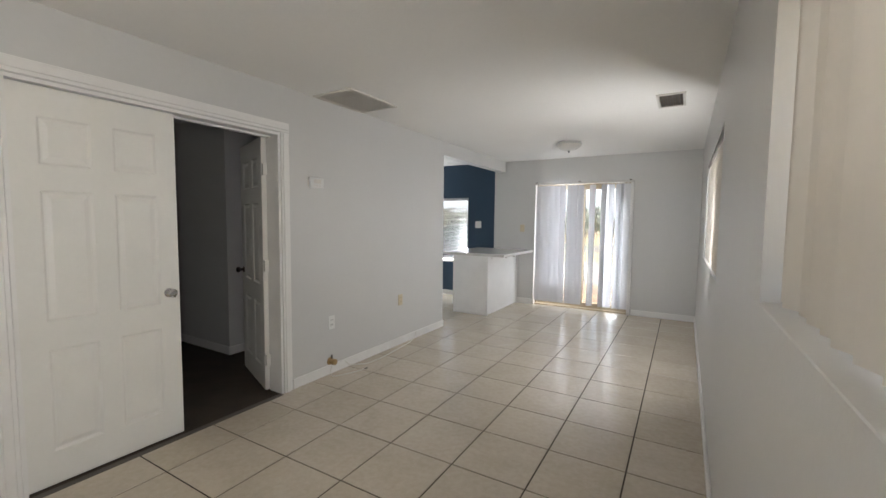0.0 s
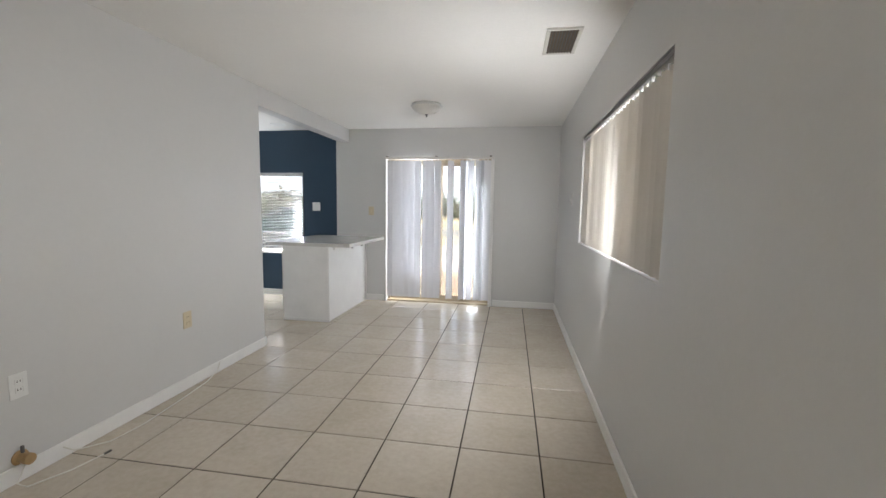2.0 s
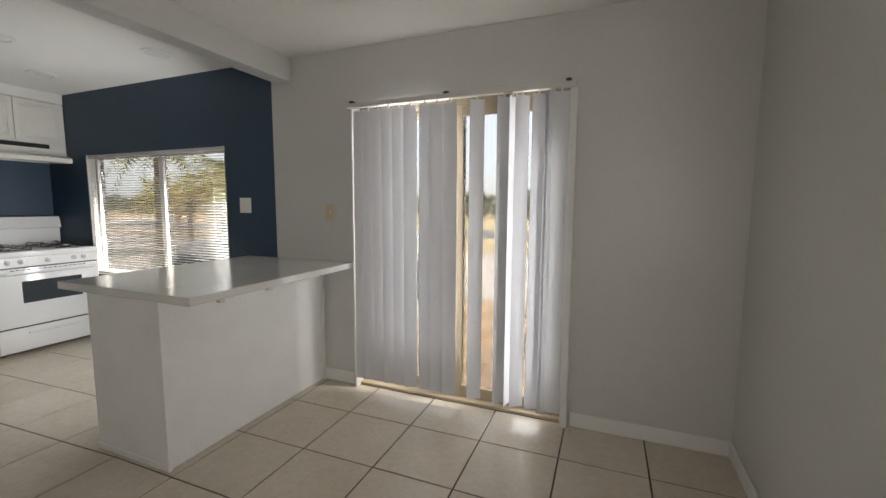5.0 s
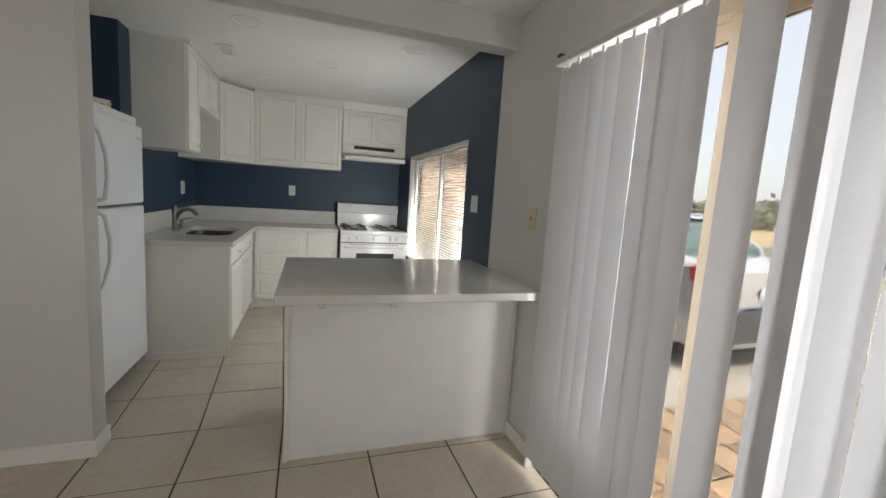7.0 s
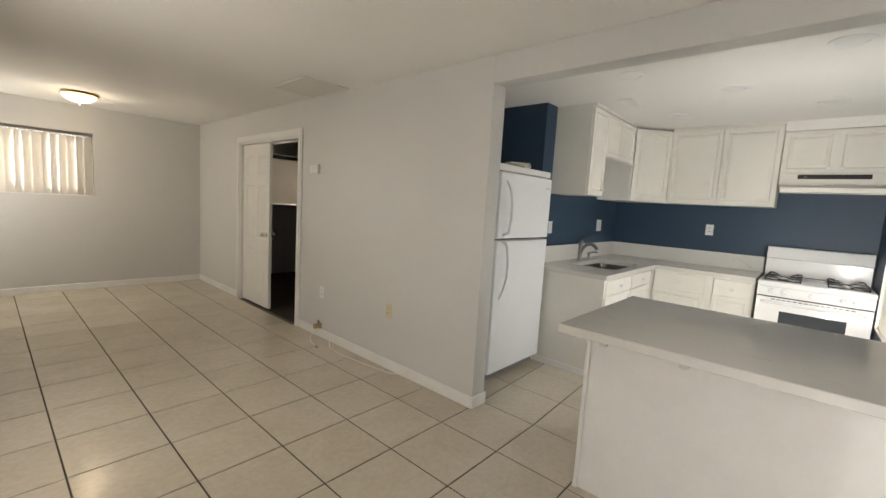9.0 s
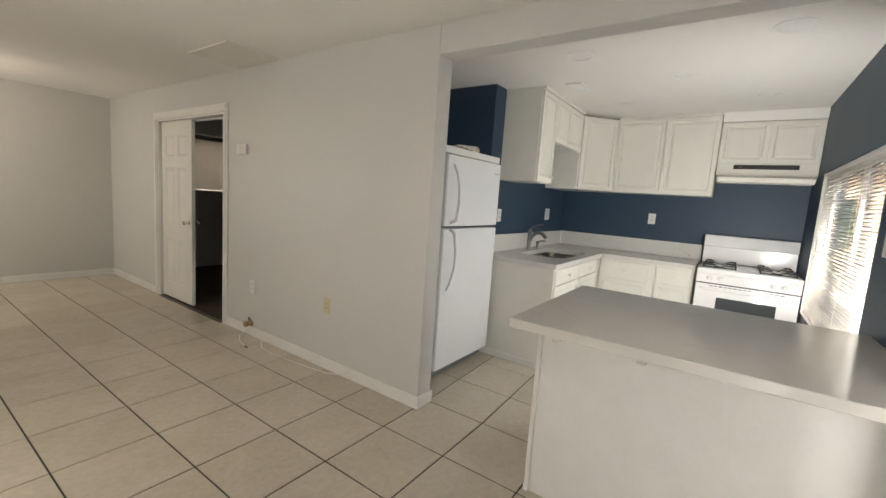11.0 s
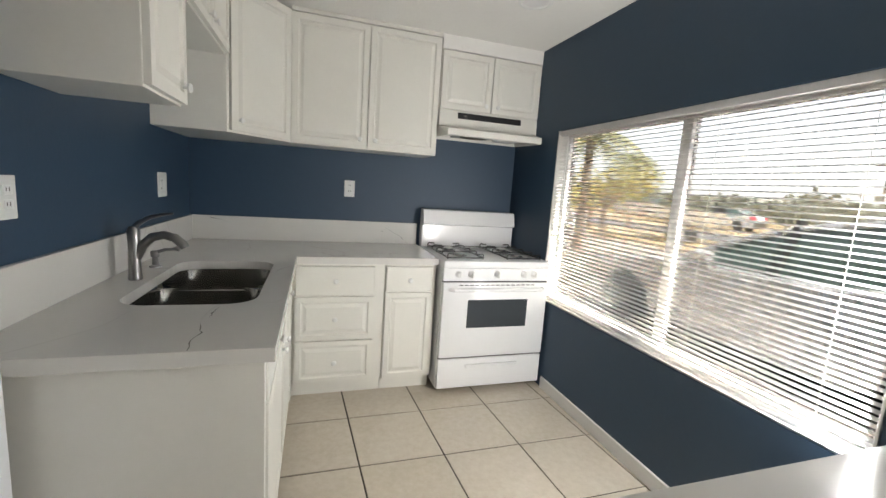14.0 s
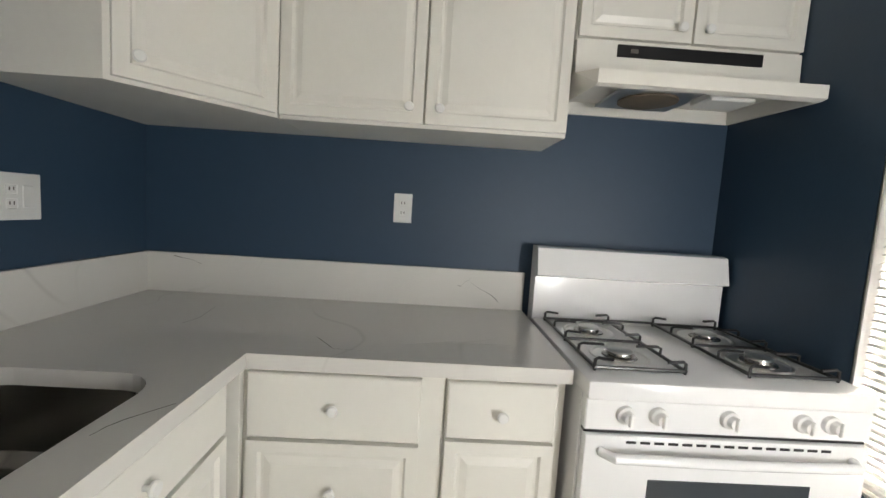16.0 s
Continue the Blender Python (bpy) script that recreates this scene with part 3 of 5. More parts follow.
# ---------------------------------------------------------------- windows and blinds
def window_unit(name, axis, a0, a1, z0, z1, out, depth, sign, label, mullions=(), m="trim"):
    """A framed window in a wall opening; axis: the way it runs; out: where its frame stands across the wall."""
    root = thing(name, label, "window", kind="structure")
    def bar(n, p, q, s, e, d0=0.0, d1=0.05, mat=None):
        lo, hi = out + sign * d0, out + sign * d1
        lo, hi = min(lo, hi), max(lo, hi)
        bm = box(p, q, lo, hi, s, e, 0.003) if axis == "x" else box(lo, hi, p, q, s, e, 0.003)
        return part(n, bm, M[mat or m], root)
    w = 0.04
    bar("window_frame", a0, a0 + w, z0, z1)
    bar("window_frame", a1 - w, a1, z0, z1)
    bar("window_frame", a0 + w, a1 - w, z1 - w, z1)
    bar("window_frame", a0 + w, a1 - w, z0, z0 + w)
    edges = [a0 + w, *mullions, a1 - w]
    for x in mullions:
        bar("mullion", x - 0.028, x + 0.028, z0 + w, z1 - w)
    for p, q in zip(edges, edges[1:]):
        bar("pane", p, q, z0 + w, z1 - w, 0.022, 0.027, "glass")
    return root


win_k = window_unit("window_kitchen", "x", KW[0], KW[1], KW[2], KW[3], F + 0.07, 0.05, 1, "white framed sliding kitchen window", (-4.235,))
for ob in win_k.children:
    if ob.name.startswith("pane"):
        ob.visible_shadow = False       # lets the sky into the kitchen
part("window_sill", box(KW[0], KW[1], F + 0.0, F + 0.07, KW[2] - 0.006, KW[2] + 0.004), M["trim"], win_k)
part("window_reveal", box(KW[0] - 0.004, KW[0] + 0.006, F + 0.0, F + 0.07, KW[2], KW[3]), M["trim"], win_k)
part("window_reveal", box(KW[1] - 0.006, KW[1] + 0.004, F + 0.0, F + 0.07, KW[2], KW[3]), M["trim"], win_k)
window_unit("window_east_front", "y", W1[0], W1[1], W1[2], W1[3], R + 0.09, 0.05, 1, "living room window behind vertical blinds", ((W1[0] + W1[1]) / 2,))
window_unit("window_east_dining", "y", W2[0], W2[1], W2[2], W2[3], R + 0.09, 0.05, 1, "living room window behind vertical blinds", ((W2[0] + W2[1]) / 2,))
window_unit("window_south", "x", NW[0], NW[1], NW[2], NW[3], N - 0.12, 0.05, 1, "small window behind a pale blind", ((NW[0] + NW[1]) / 2,))
window_unit("window_bedroom", "x", -4.6, -3.5, 1.24, 2.115, N - 0.12, 0.05, 1, "bedroom window behind a pale shade")


def mini_blind():
    root = thing("mini_blind", "white horizontal mini blind, slats tilted half open, in the kitchen window", "window blind",
                 Matrix.Translation(((KW[0] + KW[1]) / 2, F + 0.024, KW[2])))
    w = KW[1] - KW[0] - 0.03
    h = KW[3] - KW[2]
    part("headrail", box(-w / 2, w / 2, -0.018, 0.018, h - 0.036, h - 0.002, 0.003), M["slat"], root)
    part("bottom_rail", box(-w / 2, w / 2, -0.012, 0.012, 0.008, 0.024, 0.003), M["slat"], root)
    bm = bmesh.new()
    prof = [(-0.0125, -0.0014), (-0.006, 0.0010), (0.0, 0.0018), (0.006, 0.0010), (0.0125, -0.0014)]
    rows = []
    for x in (-w / 2, w / 2):
        rows.append([bm.verts.new((x, y, z)) for y, z in prof] + [bm.verts.new((x, y, z - 0.0008)) for y, z in prof[::-1]])
    for k in range(10):
        bm.faces.new((rows[0][k], rows[0][(k + 1) % 10], rows[1][(k + 1) % 10], rows[1][k]))
    first = None
    n = 49
    for k in range(n):
        z = 0.034 + k * (h - 0.085) / (n - 1)
        m = Matrix.Translation((0, 0, z)) @ Matrix.Rotation(radians(7 + random.uniform(-2.5, 2.5)), 4, "X")
        if first is None:
            first = part("slat", bm, M["slat"], root, "", m)
        else:
            again("slat", first, root, m)
    for x in (-w * 0.42, -w * 0.14, w * 0.14, w * 0.42):
        part("ladder_cord", cyl((x, -0.013, 0.02), (x, -0.013, h - 0.03), 0.0008, seg=6), M["cord"], root)
    part("wand", cyl((-w / 2 + 0.1, -0.022, 0.55), (-w / 2 + 0.1, -0.022, h - 0.04), 0.004, seg=8), M["plate"], root)


mini_blind()


def vane_bm(h, w=0.089):
    bm = bmesh.new()
    rows = []
    for z in (0.0, h * 0.33, h * 0.66, h):
        a = [bm.verts.new((-w / 2 + w * k / 6, 0.003 * (1 - ((k - 3) / 3) ** 2), z)) for k in range(7)]
        b = [bm.verts.new((-w / 2 + w * k / 6, 0.003 * (1 - ((k - 3) / 3) ** 2) - 0.0012, z)) for k in range(7)]
        rows.append(a + b[::-1])
    for r0, r1 in zip(rows, rows[1:]):
        for k in range(14):
            bm.faces.new((r0[k], r0[(k + 1) % 14], r1[(k + 1) % 14], r1[k]))
    bm.faces.new(rows[0][::-1])
    bm.faces.new(rows[-1])
    return bm


def vertical_blind(label, m, length, height, vanes, vane_mat, rail_mat):
    """Hangs below z 0 from a rail along x; vanes: (x, degrees) pairs."""
    root = thing("vertical_blind", label, "window blind", m)
    part("headrail", box(-length / 2, length / 2, -0.022, 0.022, -0.004, 0.026, 0.004), M[rail_mat], root)
    first = None
    clip = None
    for x, deg in vanes:
        mm = Matrix.Translation((x, 0, -height - 0.022)) @ Matrix.Rotation(radians(deg), 4, "Z") @ Matrix.Rotation(radians(random.uniform(-0.25, 0.25)), 4, "Y")
        mc = Matrix.Translation((x, 0, -0.03))
        if first is None:
            first = part("vane", vane_bm(height), M[vane_mat], root, "", mm, True)
            clip = part("carrier_clip", box(-0.006, 0.006, -0.004, 0.004, 0, 0.026), M["plate"], root, "", mc)
        else:
            again("vane", first, root, mm)
            again("carrier_clip", clip, root, mc)
    return root


SL = -1.3625
patio_vanes = [(-2.025, 10), (-1.948, 14), (-1.872, 9), (-1.795, 12), (-1.718, 10), (-1.636, 15), (-1.532, 6), (-1.448, 3), (-1.362, 4),
               (-1.19, 28), (-1.025, 43), (-0.975, 78), (-0.917, 38), (-0.823, 33), (-0.765, 66), (-0.742, 58), (-0.698, 6)]
vb = vertical_blind("white vertical blind, partly open, in front of the sliding patio door", Matrix.Translation((SL, F - 0.062, 1.974)), 1.49, 1.868,
                    [(x - SL, a) for x, a in patio_vanes], "vane", "white_rail")
for x in (-0.70, -0.02, 0.70):
    part("bracket", box(x - 0.014, x + 0.014, -0.03, 0.062, 0.024, 0.038, 0.002), M["bronze"], vb, "small dark bracket")
for x, w, y in ((SLIDER[0] + 0.001, 0.016, F + 0.048), (-0.655, 0.04, F - 0.0005)):
    solid("trim_patio_side", box(x, x + w, F - 0.05, y, 0.0, 1.998, 0.003), M["trim"], "white trim strip beside the patio door", "trim")

w2v = []
for k in range(26):
    y = W2[0] + 0.04 + k * 0.0785
    w2v.append((y - (W2[0] + W2[1]) / 2, 12 + 3 * math.sin(k * 1.9) + (8 if k in (7, 13, 21) else 0)))
vertical_blind("cream vertical blind, closed, in a living room window recess", Matrix.Translation((R + 0.024, (W2[0] + W2[1]) / 2, W2[3] - 0.03)) @ Matrix.Rotation(radians(-90), 4, "Z"),
               W2[1] - W2[0] - 0.01, W2[3] - W2[2] - 0.058, [(-x, a) for x, a in w2v], "cream_vane", "rail")
w1v = [(0.665 - k * 0.0815, 12 + 4 * math.sin(k * 2.3) + (12 if k % 4 == 1 else 0)) for k in range(17)]
vertical_blind("cream vertical blind, closed, in a living room window recess", Matrix.Translation((R + 0.045, (W1[0] + W1[1]) / 2, W1[3] - 0.03)) @ Matrix.Rotation(radians(-90), 4, "Z"),
               W1[1] - W1[0] - 0.01, W1[3] - W1[2] - 0.065, [(-x, a) for x, a in w1v], "cream_vane", "rail")
vertical_blind("cream vertical blind in the small end window", Matrix.Translation(((NW[0] + NW[1]) / 2, N - 0.05, NW[3] - 0.03)),
               NW[1] - NW[0] - 0.01, NW[3] - NW[2] - 0.065, [(-0.40 + k * 0.08, 18 + 14 * math.sin(k * 1.7)) for k in range(11)], "cream_vane", "rail")
shade = thing("roller_shade", "pale drawn shade in the bedroom window", "window shade", Matrix.Translation((-4.05, N - 0.03, 1.24)))
part("fabric", box(-0.54, 0.54, -0.004, 0.0, 0.01, 0.80), M["cream_vane"], shade)
part("headrail", box(-0.545, 0.545, -0.03, 0.02, 0.80, 0.86, 0.005), M["rail"], shade)
for a, b, s in ((W1[0], W1[1], W1[2]),):
    solid("window_ledge", box(R - 0.004, R + 0.09, a + 0.001, b - 0.001, s - 0.012, s + 0.003, 0.002), M["wall"], "grey painted window ledge", "window ledge")


def patio_door():
    root = thing("door_patio", "sliding glass patio door in a tan metal frame", "sliding door", Matrix.Translation((SLIDER[0], F + 0.05, 0)), kind="structure")
    w, h = SLIDER[1] - SLIDER[0], SLIDER[3]
    part("frame", box(0, 0.04, 0, 0.09, 0, h), M["tan_frame"], root)
    part("frame", box(w - 0.13, w, 0, 0.09, 0, h), M["tan_frame"], root)
    part("frame", box(0.04, w - 0.13, 0, 0.09, h - 0.05, h), M["tan_frame"], root)
    part("sill_track", box(0.0, w, -0.045, 0.09, 0.0, 0.022, 0.003), M["tan_frame"], root)
    for a, b, y in ((0.04, w / 2 + 0.045, 0.05), (w / 2 - 0.01, w - 0.13, 0.01)):
        s = part("sliding_panel", box(a, a + 0.055, y, y + 0.03, 0.022, h - 0.05, 0.002), M["tan_frame"], root)
        part("stile", box(b - 0.055, b, y, y + 0.03, 0.022, h - 0.05, 0.002), M["tan_frame"], s)
        part("rail", box(a + 0.055, b - 0.055, y, y + 0.03, 0.022, 0.10, 0.002), M["tan_frame"], s)
        part("rail", box(a + 0.055, b - 0.055, y, y + 0.03, h - 0.11, h - 0.05, 0.002), M["tan_frame"], s)
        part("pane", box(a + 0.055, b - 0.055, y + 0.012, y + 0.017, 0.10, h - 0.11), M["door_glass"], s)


patio_door()


# ---------------------------------------------------------------- kitchen: peninsula, counters, cabinets
def peninsula():
    root = thing("kitchen_peninsula", "white painted peninsula base with a plain panelled side", "kitchen peninsula", Matrix.Translation((-2.69, 5.945, 0)))
    part("body", box(-0.265, 0.29, 0.0, 1.217, 0.0, 0.868, 0.004), M["trim"], root)
    part("end_board", box(0.2905, 0.302, -0.004, 0.016, 0.0, 0.868, 0.002), M["trim"], root)
    part("foot_trim", box(-0.265, 0.304, -0.008, -0.0005, 0.0, 0.035, 0.003), M["trim"], root)
    part("wall_trim", box(0.2905, 0.305, 1.19, 1.217, 0.0, 0.868, 0.003), M["trim"], root)
    for k in range(2):
        d = part("cabinet_door", front(0.56, 0.70, raised=True), M["cabinet"], root, "", Matrix.Translation((-0.266, 0.30 + k * 0.6, 0.11)) @ Matrix.Rotation(radians(90), 4, "Z"))
        part("knob", knob_bm(), M["plate"], d, "", Matrix.Translation((0.22, 0.02, 0.62)), True)
    for y in (0.14, 0.45):
        bm = box(0.291, 0.535, y, y + 0.03, 0.855, 0.867, 0.002)
        add_box(bm, 0.505, 0.535, y, y + 0.03, 0.845, 0.8555, 0.002)
        add_box(bm, 0.291, 0.30, y, y + 0.03, 0.82, 0.866, 0.002)
        part("bracket", bm, M["white_rail"], root, "small pale overhang bracket")


peninsula()


def slab_with_hole(outer, hole, z0, z1):
    bm = bmesh.new()
    edges = []
    for loop in (outer, hole):
        vs = [bm.verts.new((x, y, z0)) for x, y in loop]
        edges += [bm.edges.new((vs[k], vs[(k + 1) % len(vs)])) for k in range(len(vs))]
    bmesh.ops.triangle_fill(bm, edges=edges, use_beauty=True)
    rim = {v for v in bm.verts if any((v.co.x - x) ** 2 + (v.co.y - y) ** 2 < 1e-9 for x, y in hole)}
    bmesh.ops.delete(bm, geom=[f for f in bm.faces if all(v in rim for v in f.verts)], context="FACES_ONLY")
    r = bmesh.ops.extrude_face_region(bm, geom=list(bm.faces))
    bmesh.ops.translate(bm, verts=[v for v in r["geom"] if isinstance(v, bmesh.types.BMVert)], vec=(0, 0, z1 - z0))
    return bm


def rounded(x0, x1, y0, y1, r, n=6):
    out = []
    for cx, cy, a in ((x1 - r, y1 - r, 0), (x0 + r, y1 - r, 90), (x0 + r, y0 + r, 180), (x1 - r, y0 + r, 270)):
        for k in range(n + 1):
            t = radians(a + 90 * k / n)
            out.append((cx + r * math.cos(t), cy + r * math.sin(t)))
    return out


pen_top = solid("peninsula_countertop", box(-3.135, -2.125, 5.908, F - 0.001, 0.87, 0.91, 0.003), M["quartz"],
      "white quartz peninsula countertop with faint veins, overhanging the base", "countertop", "object")
SINK = (-5.015, -4.22, 4.963, 5.397)
CF, SF = 5.50, -5.17     # counter fronts: sink run (y), stove run (x)
top_outer = [(-3.80, KY), (-3.80, CF), (SF, CF), (SF, 6.365), (KX + 0.001, 6.365), (KX + 0.001, KY)]
counter = solid("countertop", slab_with_hole(top_outer, rounded(*SINK, 0.10), 0.87, 0.91), M["quartz"],
                "L-shaped white quartz countertop with grey veins", "countertop", "object")


def vein_bm(points):
    bm = bmesh.new()
    rows = []
    for k, (x, y, w) in enumerate(points):
        rows.append([bm.verts.new((x + 0.3 * s * w, y + s * w, z)) for s, z in ((-1, 0.9098), (0, 0.9103), (1, 0.9098))])
    for a, b in zip(rows, rows[1:]):
        for k in range(2):
            bm.faces.new((a[k], b[k], b[k + 1], a[k + 1]))
    return bm


part("vein", vein_bm([(-4.198, 5.292, 0.0004), (-4.16, 5.286, 0.0018), (-4.121, 5.282, 0.0042), (-4.10, 5.287, 0.002), (-4.075, 5.283, 0.0005)]), M["vein"], counter, "grey stone vein")
part("vein", vein_bm([(-4.02, 5.272, 0.0006), (-3.985, 5.281, 0.003), (-3.955, 5.286, 0.0022), (-3.938, 5.296, 0.0042), (-3.92, 5.290, 0.0024), (-3.901, 5.285, 0.0018), (-3.88, 5.281, 0.002),
                      (-3.86, 5.283, 0.0026), (-3.835, 5.290, 0.0022), (-3.808, 5.291, 0.002)]), M["vein"], counter, "dark stone vein")
part("vein", vein_bm([(-5.40, 5.20, 0.0006), (-5.47, 5.215, 0.0014), (-5.55, 5.20, 0.001), (-5.62, 5.192, 0.0005)]), M["vein"], counter)
part("vein", vein_bm([(-5.335, 5.635, 0.0008), (-5.318, 5.65, 0.004), (-5.285, 5.675, 0.003), (-5.25, 5.70, 0.0036), (-5.238, 5.712, 0.0014), (-5.236, 5.79, 0.0008)]), M["vein"], counter)
part("vein", vein_bm([(-5.30, 5.90, 0.0005), (-5.33, 5.98, 0.0012), (-5.355, 6.046, 0.0016), (-5.345, 6.13, 0.001), (-5.35, 6.23, 0.0012)]), M["vein"], counter)
part("vein", vein_bm([(-4.77, 5.425, 0.001), (-4.80, 5.43, 0.002), (-4.825, 5.442, 0.003), (-4.85, 5.46, 0.0024), (-4.89, 5.491, 0.002)]), M["vein"], counter)
part("vein", vein_bm([(-2.516, 5.938, 0.0006), (-2.453, 6.01, 0.0016), (-2.411, 6.06, 0.0022), (-2.357, 6.10, 0.0012), (-2.334, 6.136, 0.002)]), M["vein"], pen_top, "faint stone vein")
part("vein", vein_bm([(-2.28, 5.925, 0.0005), (-2.299, 6.083, 0.0012), (-2.29, 6.232, 0.0007), (-2.304, 6.431, 0.0013), (-2.337, 6.661, 0.0006)]), M["vein"], pen_top, "faint stone vein")
bsp = thing("backsplash", "low white quartz backsplash with a few grey veins", "backsplash")
part("board", box(-3.80, KX + 0.02, KY, KY + 0.02, 0.91, 1.072, 0.002), M["quartz"], bsp)
part("board", box(KX, KX + 0.02, KY, 6.365, 0.91, 1.072, 0.002), M["quartz"], bsp)


def upright_vein(points):
    bm = bmesh.new()
    rows = [[bm.verts.new((x, y + 0.4 * d * w, z + d * w)) for d, x in ((-1, KX + 0.0198), (0, KX + 0.0203), (1, KX + 0.0198))] for y, z, w in points]
    for a, b in zip(rows, rows[1:]):
        for k in range(2):
            bm.faces.new((a[k], b[k], b[k + 1], a[k + 1]))
    return bm


for pts in ([(4.915, 1.060, 0.003), (4.945, 1.052, 0.0016), (4.985, 1.048, 0.0008), (5.027, 1.03, 0.0006)],
            [(6.081, 1.003, 0.0006), (6.10, 1.0, 0.002), (6.115, 1.02, 0.0012), (6.14, 1.035, 0.0008)],
            [(6.14, 1.018, 0.0006), (6.18, 0.992, 0.001), (6.225, 0.972, 0.0016), (6.252, 0.95, 0.0032), (6.262, 0.938, 0.001)]):
    part("vein", upright_vein(pts), M["vein"], bsp)


def sink():
    root = thing("kitchen_sink", "undermounted double bowl stainless steel sink", "sink", Matrix.Translation((0, 0, 0)))
    x0, x1, y0, y1 = SINK
    mid = -4.63
    for a, b in ((x0 - 0.004, mid - 0.012), (mid + 0.012, x1 + 0.004)):
        bm = bmesh.new()
        rings = []
        for ins, z, r in ((-0.012, 0.868, 0.11), (0.0, 0.866, 0.10), (0.004, 0.80, 0.095), (0.010, 0.72, 0.09), (0.035, 0.695, 0.07)):
            rings.append([bm.verts.new((x, y, z)) for x, y in rounded(a + max(ins, -0.0), b - max(ins, -0.0), y0 - 0.004 + ins, y1 + 0.004 - ins, r)])
        n = len(rings[0])
        for p, q in zip(rings, rings[1:]):
            for k in range(n):
                bm.faces.new((p[k], p[(k + 1) % n], q[(k + 1) % n], q[k]))
        bm.faces.new(rings[-1])
        bowl = part("bowl", bm, M["steel"], root, "", None, True)
        c = ((a + b) / 2, (y0 + y1) / 2, 0.696)
        part("drain", lathe([(0.042, 0), (0.042, 0.004), (0.03, 0.002), (0.004, 0.002)], 20), M["chrome"], bowl, "", Matrix.Translation(c), True)
    part("divider", box(mid - 0.014, mid + 0.014, y0 - 0.002, y1 + 0.002, 0.80, 0.862, 0.006, 2), M["steel"], root)


sink()


def faucet():
    root = thing("faucet", "brushed nickel single lever kitchen faucet with an arched spout", "faucet", pose(-4.60, 4.905, 0.91, 0, 0, -6) @ Matrix.Scale(0.88, 4))
    part("body", lathe([(0.028, 0), (0.029, 0.01), (0.026, 0.03), (0.024, 0.16), (0.027, 0.225), (0.018, 0.245), (0.006, 0.25)], 20), M["nickel"], root, "", None, True)
    part("spout", tube([(0, 0.01, 0.10), (0, 0.035, 0.16), (0, 0.075, 0.20), (0, 0.125, 0.212), (0, 0.17, 0.20), (0, 0.205, 0.168), (0, 0.212, 0.155)],
                       [0.018, 0.021, 0.021, 0.020, 0.021, 0.022, 0.018], 14), M["nickel"], root, "", None, True)
    part("lever", tube([(0, 0.0, 0.235), (0, 0.025, 0.265), (0, 0.07, 0.292), (0, 0.13, 0.308), (0, 0.165, 0.312)], [0.017, 0.016, 0.011, 0.008, 0.006], 12, 0.6), M["nickel"], root, "", None, True)
    soap = thing("soap_dispenser", "brushed nickel soap dispenser beside the faucet", "soap dispenser", pose(-4.855, 4.895, 0.91, 0, 0, -12))
    part("collar", lathe([(0.026, 0), (0.024, 0.008), (0.014, 0.012), (0.013, 0.045), (0.018, 0.05), (0.018, 0.075), (0.006, 0.078)], 16), M["nickel"], soap, "", None, True)
    part("nozzle", tube([(0, 0, 0.066), (0, 0.04, 0.082), (0, 0.09, 0.088), (0, 0.105, 0.082)], [0.009, 0.008, 0.007, 0.005], 10), M["nickel"], soap, "", None, True)


faucet()


def base_cabinet(label, m, w, depth, fronts, height=0.868, toe=True, open_top=False):
    """Back at y 0, front towards +y; fronts: (kind, x0, x1, z0, z1, knob x, knob z)."""
    root = thing("base_cabinet", label, "kitchen cabinet", m, "kitchen base cabinets")
    if open_top:
        bm = box(-w / 2, w / 2, 0, depth - 0.02, 0.10, 0.66, 0.001)
        add_box(bm, -w / 2, w / 2, depth - 0.04, depth - 0.02, 0.66, height, 0.001)
        add_box(bm, w / 2 - 0.018, w / 2, 0, depth - 0.04, 0.66, height, 0.001)
        part("body", bm, M["cabinet"], root)
    else:
        part("body", box(-w / 2, w / 2, 0, depth - 0.02, 0.10, height, 0.001), M["cabinet"], root)
    if toe:
        part("toe_kick", box(-w / 2, w / 2, 0.0, depth - 0.075, 0.0, 0.10), M["cabinet"], root)
    for kind, x0, x1, z0, z1, kx, kz in fronts:
        d = part("drawer_front" if kind != "door" else "cabinet_door", front(x1 - x0, z1 - z0, 0.02, 0.045, kind != "flat"), M["cabinet"], root, "",
                 Matrix.Translation(((x0 + x1) / 2, depth - 0.02 + 0.001, z0)))
        if kx is not None:
            part("knob", knob_bm(), M["plate"], d, "round white knob", Matrix.Translation((kx - (x0 + x1) / 2, 0.02 - (0.002 if kind != "flat" else 0.0), kz - z0)), True)
    return root


# stove run: fronts face +x
def stove_run(y0, y1):
    return Matrix.Translation((KX + 0.001, (y0 + y1) / 2, 0)) @ Matrix.Rotation(radians(-90), 4, "Z")


DEP = SF - 0.025 - KX
base_cabinet("white base cabinet with three drawers, raised panels and white knobs", stove_run(5.475, 6.028), 0.553, DEP,
             [("flat", -0.21, 0.26, 0.668, 0.85, 0.025, 0.76), ("raised", -0.21, 0.26, 0.385, 0.658, 0.025, 0.52), ("raised", -0.21, 0.26, 0.108, 0.375, 0.025, 0.24)])
base_cabinet("narrow white base cabinet with a drawer over a door", stove_run(6.030, 6.362), 0.332, DEP,
             [("flat", -0.14, 0.162, 0.69, 0.85, 0.01, 0.765), ("door", -0.14, 0.162, 0.108, 0.68, None, 0)])
